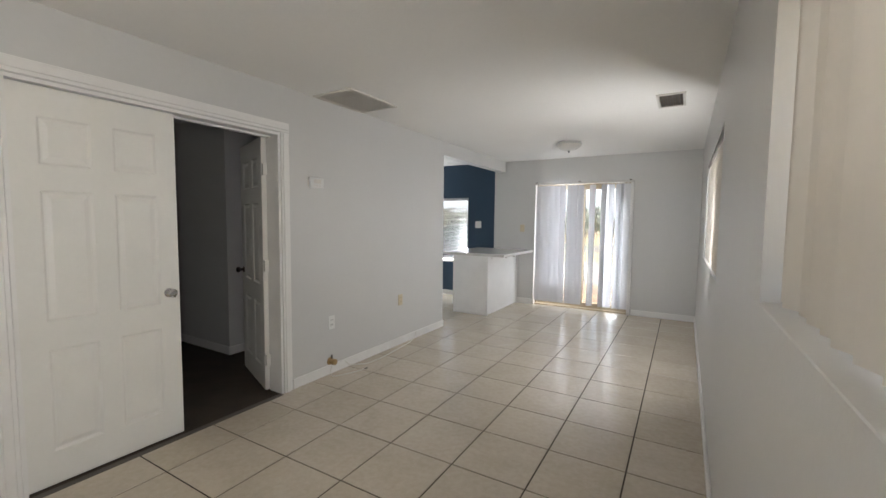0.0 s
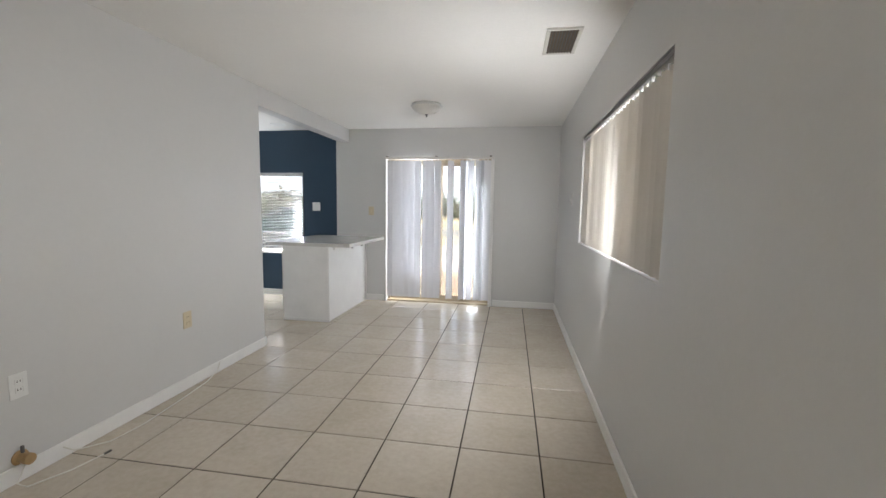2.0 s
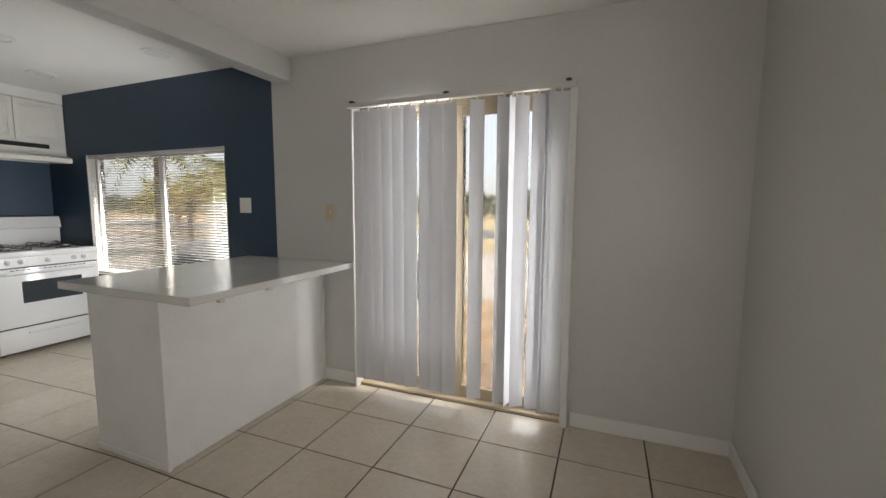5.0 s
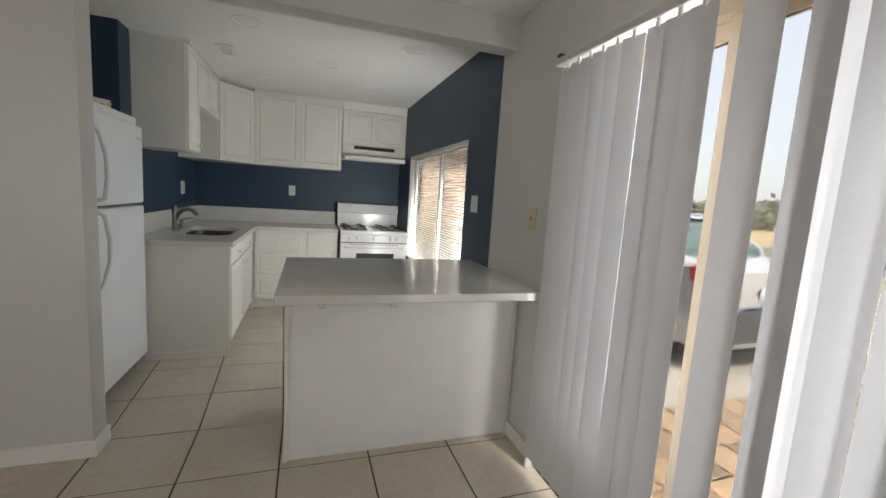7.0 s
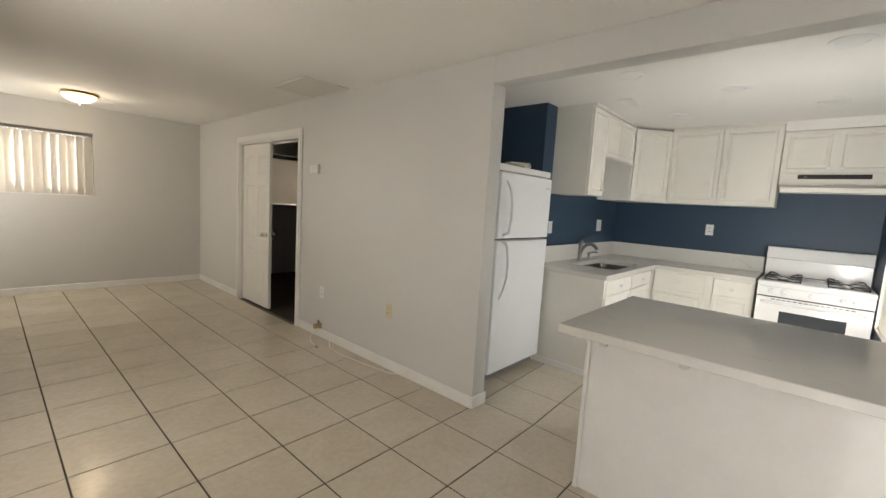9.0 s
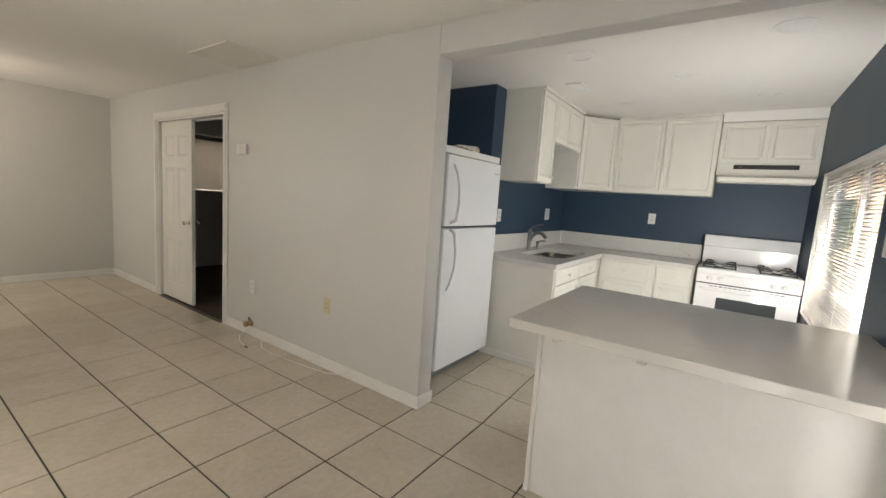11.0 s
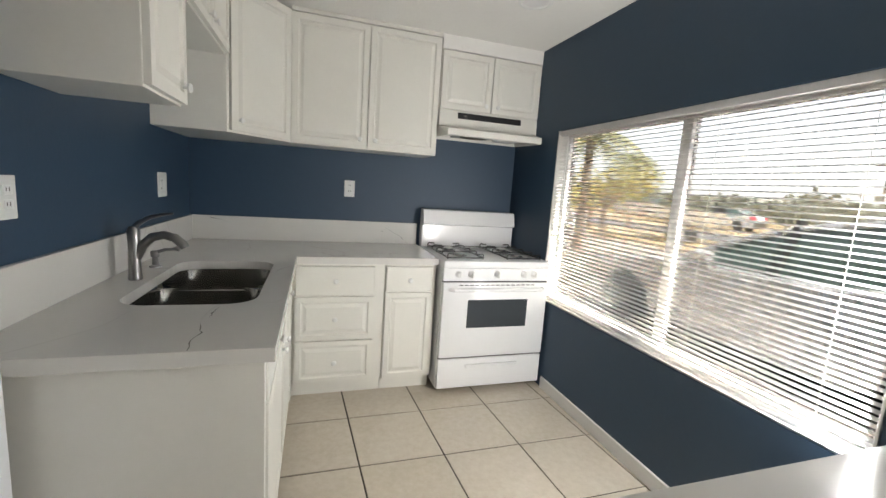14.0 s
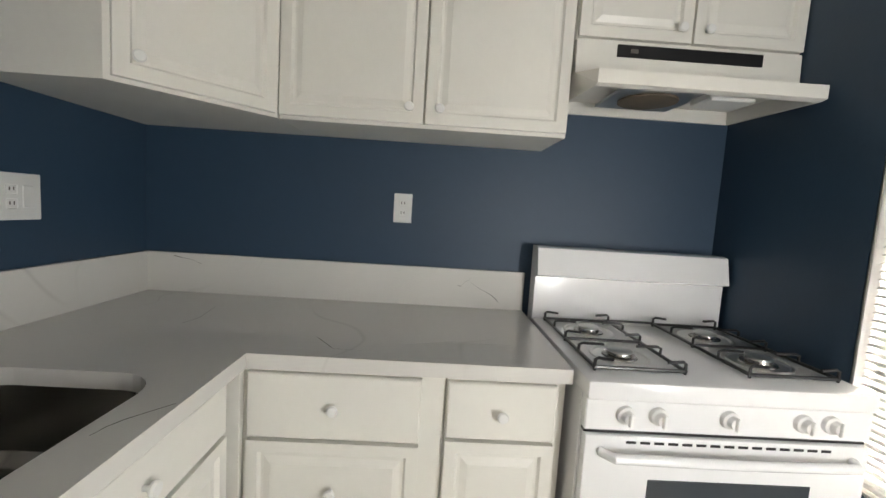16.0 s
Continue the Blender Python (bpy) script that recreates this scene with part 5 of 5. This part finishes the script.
def wheel(parent, x, y, r=0.315, w=0.2):
    t = part("wheel", lathe([(r * 0.62, -w / 2), (r * 0.93, -w / 2), (r, -w / 2 + 0.03), (r, w / 2 - 0.03), (r * 0.93, w / 2), (r * 0.62, w / 2)], 28), M["rubber"], parent, "",
             Matrix.Translation((x, y, r)) @ Matrix.Rotation(radians(90), 4, "X"), True)
    bm = lathe([(r * 0.64, -0.06), (r * 0.64, 0.07), (r * 0.58, 0.06), (0.05, 0.07), (0.01, 0.075)], 24)
    part("rim", bm, M["aluminium"], t, "", None, True)
    sp = bmesh.new()
    for k in range(5):
        a = k * math.tau / 5
        for s in (-1, 1):
            add_tube(sp, [(0.04 * math.cos(a), 0.04 * math.sin(a), s * 0.085), (r * 0.6 * math.cos(a), r * 0.6 * math.sin(a), s * 0.075)], [0.03, 0.022], 6, 0.6)
    part("spokes", sp, M["aluminium"], t, "", None, True)


def car(label, m, paint, length=4.6, width=1.76, height=1.46):
    """Front towards -x, origin on the ground under the middle."""
    root = thing("car", label, "car", m)
    h = length / 2
    ry = width / 2
    axle_f, axle_r = -h + 0.85, h - 0.95
    def arch(cx):
        return [(cx + 0.37 * math.cos(radians(a)), 0.30 + 0.37 * math.sin(radians(a))) for a in range(0, 181, 20)]
    lower = [(h - 0.05, 0.22), (h, 0.5), (h - 0.02, 0.96), (h - 0.1, 1.02), (h - 0.55, 1.05), (h - 1.2, 1.0), (0.3, 0.93), (-h + 1.55, 0.92), (-h + 0.9, 0.86), (-h + 0.25, 0.72), (-h + 0.02, 0.52), (-h + 0.05, 0.24)]
    under = [(-h + 0.45, 0.20)] + arch(axle_f)[::-1] + [(-h + 1.3, 0.18), (h - 1.45, 0.18)] + arch(axle_r)[::-1] + [(h - 0.5, 0.20)]
    prof = lower + under
    bm = bmesh.new()
    cols = []
    for f, y in ((0.90, -1.0), (0.985, -0.94), (1.0, -0.6), (1.0, 0.6), (0.985, 0.94), (0.90, 1.0)):
        cols.append([bm.verts.new((x * (0.985 if abs(y) > 0.95 else 1.0), y * ry * (1.0 if 0.3 < z < 0.8 else 0.975), 0.5 + (z - 0.5) * f)) for x, z in prof])
    n = len(prof)
    for a, b in zip(cols, cols[1:]):
        for k in range(n):
            bm.faces.new((a[k], a[(k + 1) % n], b[(k + 1) % n], b[k]))
    for c, rev in ((cols[0], False), (cols[-1], True)):
        bmesh.ops.triangle_fill(bm, edges=list({e for v in c for e in v.link_edges if e.other_vert(v) in c}), use_beauty=True)
    part("body", bm, M[paint], root, "", None, True)
    arc = [(-h + 1.42, 0.89), (-h + 1.75, 1.06), (-h + 2.1, 1.22), (-h + 2.5, 1.36), (-h + 2.95, 1.44), (0.95, 1.455), (1.2, 1.40), (1.45, 1.26), (1.65, 1.12), (h - 0.62, 0.93)]
    arc = [(x, 0.89 + (z - 0.89) * (height - 0.89) / 0.57) for x, z in arc]
    def half(z):
        return ry - 0.085 - 0.24 * (z - 0.89) / 0.57
    g = bmesh.new()
    lo = [[g.verts.new((x, s * (ry - 0.085), 0.87)) for x, z in arc] for s in (-1, 1)]
    hi = [[g.verts.new((x, s * half(z), z - 0.012)) for x, z in arc] for s in (-1, 1)]
    for k in range(len(arc) - 1):
        g.faces.new((hi[0][k], hi[0][k + 1], hi[1][k + 1], hi[1][k]))
        for s in (0, 1):
            g.faces.new((lo[s][k], lo[s][k + 1], hi[s][k + 1], hi[s][k]))
    part("glazing", g, M["carglass"], root, "greenish dark car windows", None, True)
    rb = bmesh.new()
    top = arc[3:7]
    rows = [[rb.verts.new((x, u * half(z), z + 0.012 * (1 - u * u) + d)) for u in (-1, -0.6, 0, 0.6, 1)] for d in (0.006, -0.02) for x, z in top]
    for k in (0, 1, 2, 4, 5, 6):
        for i in range(4):
            rb.faces.new((rows[k][i], rows[k][i + 1], rows[k + 1][i + 1], rows[k + 1][i]))
    part("roof", rb, M[paint], root, "", None, True)
    for s in (-1, 1):
        part("roof_rail", tube([(x, s * (half(z) + 0.005), z - 0.005) for x, z in arc], 0.03, 8), M[paint], root, "", None, True)
        part("pillar", tube([(0.12, s * (ry - 0.085), 0.88), (0.16, s * half(1.4), 1.42)], 0.035, 6), M["rubber"], root)
        part("mirror", box(-h + 1.72, -h + 1.9, s * (ry - 0.02) - 0.07, s * (ry - 0.02) + 0.07, 0.93, 1.05, 0.03, 2), M[paint], root)
        part("headlight", box(-h + 0.06, -h + 0.4, s * (ry - 0.3) - 0.17, s * (ry - 0.3) + 0.17, 0.60, 0.72, 0.04, 2), M["glass"], root, "clear headlight")
        part("tail_light", box(h - 0.28, h + 0.012, s * (ry - 0.17) - 0.16, s * (ry - 0.17) + 0.16, 0.84, 1.0, 0.03, 2), M["red"], root, "red tail light")
        for x in (-0.25, 0.85):
            part("door_handle", box(x, x + 0.16, s * (ry + 0.0) - 0.012, s * (ry + 0.0) + 0.012, 0.76, 0.785, 0.005), M[paint], root)
    part("bumper", box(h - 0.25, h + 0.07, -ry + 0.03, ry - 0.03, 0.30, 0.64, 0.05, 2), M["darkcar"], root, "dark rear bumper")
    part("number_plate", box(h + 0.0, h + 0.016, -0.26, 0.26, 0.72, 0.83, 0.004), M["plate"], root)
    for x in (axle_f, axle_r):
        for s in (-1, 1):
            wheel(root, x, s * (ry - 0.11))
    return root


car("silver sedan parked close to the kitchen window", pose(-5.35, 10.2, GROUND + 0.012, 0, 0, 3), "silver")


def boat(m):
    """A small hull with its bow to -x, on a trailer; origin on the ground."""
    root = thing("boat", "small white boat on a low trailer beside the driveway", "boat", m)
    bm = bmesh.new()
    rows = []
    for k in range(9):
        f = k / 8
        w = 0.95 * min(1.0, 0.12 + 1.5 * f) ** 0.6
        rise = 0.45 * (1 - f) ** 2
        x = -2.1 + 4.0 * f
        rows.append([bm.verts.new((x, y * w, z)) for y, z in ((-1, 1.25 + rise), (-0.8, 0.75 + rise), (0, 0.5 + rise * 1.3), (0.8, 0.75 + rise), (1, 1.25 + rise), (0.8, 1.2 + rise), (0, 1.15 + rise), (-0.8, 1.2 + rise))])
    for a, b in zip(rows, rows[1:]):
        for k in range(8):
            bm.faces.new((a[k], a[(k + 1) % 8], b[(k + 1) % 8], b[k]))
    bm.faces.new(rows[0][::-1])
    bm.faces.new(rows[-1])
    part("hull", bm, M["white_paint"], root, "", None, True)
    part("windscreen", box(-0.5, -0.46, -0.7, 0.7, 1.3, 1.65, 0.01), M["carglass"], root)
    part("engine", box(1.85, 2.2, -0.2, 0.2, 0.7, 1.55, 0.06, 2), M["rubber"], root)
    tr = part("trailer", box(-2.6, 1.7, -0.06, 0.06, 0.38, 0.46, 0.01), M["aluminium"], root)
    part("axle", box(0.6, 0.7, -0.95, 0.95, 0.36, 0.5, 0.01), M["aluminium"], tr)
    for s in (-1, 1):
        wheel(root, 0.65, s * 0.98, 0.28, 0.16)


boat(pose(-16.4, 19.6, GROUND, 0, 0, 62))
car("white car parked far across the dry field", pose(-24.5, 33.0, GROUND, 0, 0, 12), "white_paint")


def fence(x0, y0, x1, y1, n):
    root = thing("fence", "low white post and rail fence beside the driveway", "fence", Matrix.Translation((x0, y0, GROUND)))
    d = Vector((x1 - x0, y1 - y0, 0))
    ang = math.atan2(d.y, d.x)
    first = None
    for k in range(n):
        m = Matrix.Translation(d * k / (n - 1)) @ Matrix.Rotation(ang, 4, "Z")
        if first is None:
            first = part("post", box(-0.05, 0.05, -0.05, 0.05, 0, 1.0, 0.01), M["white_paint"], root, "", m)
        else:
            again("post", first, root, m)
    for z in (0.45, 0.85):
        part("rail", box(0, d.length, -0.06, -0.045, z - 0.05, z + 0.05, 0.004), M["white_paint"], root, "", Matrix.Rotation(ang, 4, "Z"))


fence(-15.6, 12.2, -17.6, 16.6, 6)


def leaf_cloud(bm, rng, centre, radius, n, size, squash=0.8):
    for _ in range(n):
        d = Vector((rng.gauss(0, 1), rng.gauss(0, 1), rng.gauss(0, 1))).normalized()
        p = Vector(centre) + Vector((d.x * radius, d.y * radius, d.z * radius * squash)) * rng.uniform(0.45, 1.0)
        a = Vector((rng.gauss(0, 1), rng.gauss(0, 1), rng.gauss(0, 1))).normalized()
        b = a.orthogonal().normalized()
        s = size * rng.uniform(0.6, 1.4)
        vs = [bm.verts.new(p + a * s), bm.verts.new(p + b * s * 0.5), bm.verts.new(p - a * s), bm.verts.new(p - b * s * 0.5)]
        bm.faces.new(vs)


def tree(label, x, y, h, r, mat, seed, n=900):
    rng = random.Random(seed)
    root = thing("tree", label, "tree", Matrix.Translation((x, y, GROUND)))
    tr = tube([(0, 0, 0), (0.05 * h * rng.uniform(-1, 1), 0, h * 0.3), (0, 0.05 * h * rng.uniform(-1, 1), h * 0.6), (0, 0, h * 0.85)], [0.035 * h, 0.028 * h, 0.018 * h, 0.008 * h], 8)
    crown = bmesh.new()
    for k in range(7):
        a = k * 2.4 + rng.uniform(-0.4, 0.4)
        e = Vector((math.cos(a) * r * 0.7, math.sin(a) * r * 0.7, h * rng.uniform(0.5, 0.92)))
        add_tube(tr, [(0, 0, h * rng.uniform(0.3, 0.5)), e * 0.6 + Vector((0, 0, h * 0.2)), e], [0.016 * h, 0.010 * h, 0.004 * h], 6)
        leaf_cloud(crown, rng, e, r * rng.uniform(0.35, 0.55), n // 7, 0.035 * h)
    part("trunk", tr, M["bark"], root)
    part("crown", crown, M[mat], root)


def palm(label, x, y, h, seed):
    rng = random.Random(seed)
    root = thing("palm_tree", label, "palm tree", Matrix.Translation((x, y, GROUND)))
    part("trunk", tube([(0, 0, 0), (0.1, 0, h * 0.5), (0.05, 0.05, h)], [0.13, 0.11, 0.10], 10), M["bark"], root)
    bm = bmesh.new()
    for k in range(26):
        a = k * 2.39996
        up = rng.uniform(-0.3, 1.0)
        ln = rng.uniform(1.5, 2.1)
        prev = None
        for j in range(9):
            f = j / 8
            p = Vector((math.cos(a) * ln * f, math.sin(a) * ln * f, h + up * ln * f * 0.7 - 1.25 * f * f * ln * 0.7))
            if prev is not None:
                d = (p - prev).normalized()
                side = d.cross(Vector((0, 0, 1))).normalized()
                for s in (-1, 1):
                    tip = prev + side * s * 0.42 * math.sin(math.pi * min(0.95, f + 0.08)) + d * 0.18 - Vector((0, 0, 0.12))
                    bm.faces.new([bm.verts.new(prev), bm.verts.new(prev + d * 0.09), bm.verts.new(tip)])
                    mid = (prev + p) / 2
                    tip = mid + side * s * 0.42 * math.sin(math.pi * min(0.95, f + 0.08)) + d * 0.18 - Vector((0, 0, 0.12))
                    bm.faces.new([bm.verts.new(mid), bm.verts.new(mid + d * 0.09), bm.verts.new(tip)])
            prev = p
    part("crown", bm, M["leaf"], root)


palm("tall palm with drooping fronds beside the driveway", -12.6, 12.7, 3.2, 3)
palm("small far palm with drooping fronds", -22.0, 22.7, 3.9, 5)
tree("yellow-green tree with a loose crown", -16.0, 16.2, 3.0, 1.7, "yleaf", 11)
tree("yellow-green tree with a loose crown", -19.5, 18.2, 2.7, 1.6, "yleaf", 12)


def bush_line():
    rng = random.Random(4)
    bm = bmesh.new()
    for k in range(230):
        x = -95 + k * 0.62 + rng.uniform(-1, 1)
        y = 54 + rng.uniform(-8, 9)
        r = rng.uniform(1.0, 2.5)
        leaf_cloud(bm, rng, (x, y, GROUND + r * rng.uniform(0.5, 1.1)), r, 70, 0.38, 0.75)
    # haze over the belt is part of its leaf colour
    solid("shrub_belt", bm, M["far_leaf"], "belt of shrubs and trees across the field, painted grey-green with haze", "shrubs", "stuff")
    hb = bmesh.new()
    rows = []
    for j, (y, z) in enumerate(((70, 0), (110, 3.0), (170, 6.5), (260, 8.5), (300, 0))):
        rows.append([hb.verts.new((-240 + i * 20, y, GROUND + z * (0.75 + 0.35 * math.sin(i * 1.3 + j)) - 0.1)) for i in range(25)])
    for a, b in zip(rows, rows[1:]):
        for i in range(24):
            hb.faces.new((a[i], a[i + 1], b[i + 1], b[i]))
    solid("hill_backdrop", hb, M["hill"], "low hills with scrub along the horizon, haze painted into their colour", "hills", "structure", None, True)


bush_line()
for x, y, h in ((-27.0, 55.0, 7.0), (6.0, 46.0, 8.0)):
    p = thing("utility_pole", "wooden utility pole with a crossarm by the road", "utility pole", Matrix.Translation((x, y, GROUND)))
    part("pole", cyl((0, 0, 0), (0, 0, h), 0.10, 0.07, 10), M["bark"], p)
    part("crossarm", box(-1.0, 1.0, -0.06, 0.06, h - 0.8, h - 0.66), M["bark"], p)


def neighbour():
    root = thing("house", "tan stucco neighbouring house with a low shingle roof", "house", Matrix.Translation((-17.5, 8.9, GROUND)))
    part("wall", pierced("x", -4.0, 4.5, 2.0, 2.2, 0, 2.7, ((-2.6, -1.2, 1.0, 2.1), (1.2, 2.8, 1.0, 2.1))), M["stucco"], root)
    part("wall", pierced("y", -3.0, 2.0, 4.3, 4.5, 0, 2.7, ((-1.8, -0.2, 1.0, 2.1),)), M["stucco"], root)
    part("wall", box(-4.0, -3.8, -3.0, 2.0, 0, 2.7), M["stucco"], root)
    part("wall", box(-4.0, 4.5, -3.2, -3.0, 0, 2.7), M["stucco"], root)
    part("roof", extrude_profile([(-3.8, 2.65), (2.8, 2.65), (2.8, 2.8), (-0.5, 3.9), (-3.8, 2.8)], -4.2, 4.7), M["roof"], root)
    w = part("window", box(4.38, 4.42, -1.8, -0.2, 1.0, 2.1), M["carglass"], root)
    part("frame", box(4.42, 4.47, -1.04, -0.96, 1.0, 2.1), M["trim"], w)
    for x0, x1 in ((-2.6, -1.2), (1.2, 2.8)):
        part("window", box(x0, x1, 2.08, 2.12, 1.0, 2.1), M["carglass"], root)


neighbour()


def patio():
    base = solid("patio", box(-2.55, 1.6, F + WT + 0.002, F + 3.3, GROUND, GROUND + 0.075), M["grout"], "sandy joints of a paved patio", "patio")
    px, py = 0.235, 0.235
    me = mesh_of("paver", box(-px / 2 + 0.005, px / 2 - 0.005, -py / 2 + 0.005, py / 2 - 0.005, -0.04, 0.0, 0.008), M["paver"])
    for i in range(17):
        for k in range(13):
            ob = new("paver", me)
            ob.parent = base
            ob.matrix_basis = Matrix.Translation((-2.43 + i * px, F + WT + 0.13 + k * py, GROUND + 0.085 + random.uniform(-0.003, 0.003))) @ Matrix.Rotation(radians(random.uniform(-1.5, 1.5)), 4, "Z")


patio()

# ---------------------------------------------------------------- floor tiles
floor = solid("floor", box(L - 0.004, R + 0.02, N - 0.02, F + 0.03, -0.12, -0.0035), M["grout"], "dark grout bed under beige floor tiles", "floor")
floor_k = solid("floor_kitchen", box(KX - 0.02, L - 0.004, 3.955, F + 0.03, -0.12, -0.0035), M["grout"], "dark grout bed under beige kitchen tiles", "floor")


def tile_bm(s, h=0.009):
    bm = box(-s / 2, s / 2, -s / 2, s / 2, -h, 0)
    bm.normal_update()
    top = max(bm.faces, key=lambda f: f.calc_center_median().z)
    bmesh.ops.inset_individual(bm, faces=[top], thickness=0.0025)
    for v in bm.verts:
        if v.co.z > -1e-6 and (abs(abs(v.co.x) - s / 2) < 1e-6 or abs(abs(v.co.y) - s / 2) < 1e-6):
            v.co.z = -0.0018
    return bm


def lay_tiles():
    pitch, gap = 0.4330, 0.0075
    slip = 0.048                # the kitchen's rows run off by this slope, from the column at the opening
    turn = Matrix.Rotation(radians(0.36), 4, "Z")
    origin = Vector((-0.1455, -0.1245, 0))
    whole = mesh_of("tile", tile_bm(pitch - gap), M["tile"])
    bm = tile_bm(pitch - gap)
    for v in bm.verts:
        v.co.y += slip * v.co.x
    skewed = mesh_of("tile", bm, M["tile"])
    rooms = ((L, R, N, F, floor), (KX, L, 3.96, F, floor_k))
    for i in range(-16, 4):
        for k in range(-4, 20):
            off = max(0.0, -6 - (i + 0.5)) * slip
            c = origin + turn @ Vector(((i + 0.5) * pitch, (k + 0.5 - off) * pitch, 0))
            for x0, x1, y0, y1, parent in rooms:
                h = pitch / 2 + 0.01
                if c.x + h < x0 or c.x - h > x1 or c.y + h < y0 or c.y - h > y1:
                    continue
                if parent is floor and c.y > 4.72:
                    if c.x < L:
                        continue
                    lim = (x0 - 1, x1, y0, y1)
                elif parent is floor_k and c.y > 4.72:
                    if c.x >= L:
                        continue
                    lim = (x0, x1 + 1, y0, y1)
                else:
                    lim = (x0, x1, y0, y1)
                m = Matrix.Translation((c.x, c.y, random.uniform(-0.0004, 0.0004))) @ turn @ Matrix.Rotation(radians(random.uniform(-0.05, 0.05)), 4, "X")
                inside = c.x - h > lim[0] and c.x + h < lim[1] and c.y - h > lim[2] and c.y + h < lim[3]
                if inside:
                    ob = new("tile", skewed if i < -6 else whole)
                else:
                    bm = tile_bm(pitch - gap)
                    if i < -6:
                        for v in bm.verts:
                            v.co.y += slip * v.co.x
                    inv = m.inverted()
                    for co, no in (((lim[0], 0, 0), (-1, 0, 0)), ((lim[1], 0, 0), (1, 0, 0)), ((0, lim[2], 0), (0, -1, 0)), ((0, lim[3], 0), (0, 1, 0))):
                        bmesh.ops.bisect_plane(bm, geom=bm.verts[:] + bm.edges[:] + bm.faces[:], plane_co=inv @ Vector(co),
                                               plane_no=inv.to_3x3() @ Vector(no), clear_outer=True)
                    if not bm.faces:
                        bm.free()
                        continue
                    ob = new("tile", mesh_of("tile", bm, M["tile"]))
                ob.parent = parent
                ob.matrix_basis = m


lay_tiles()
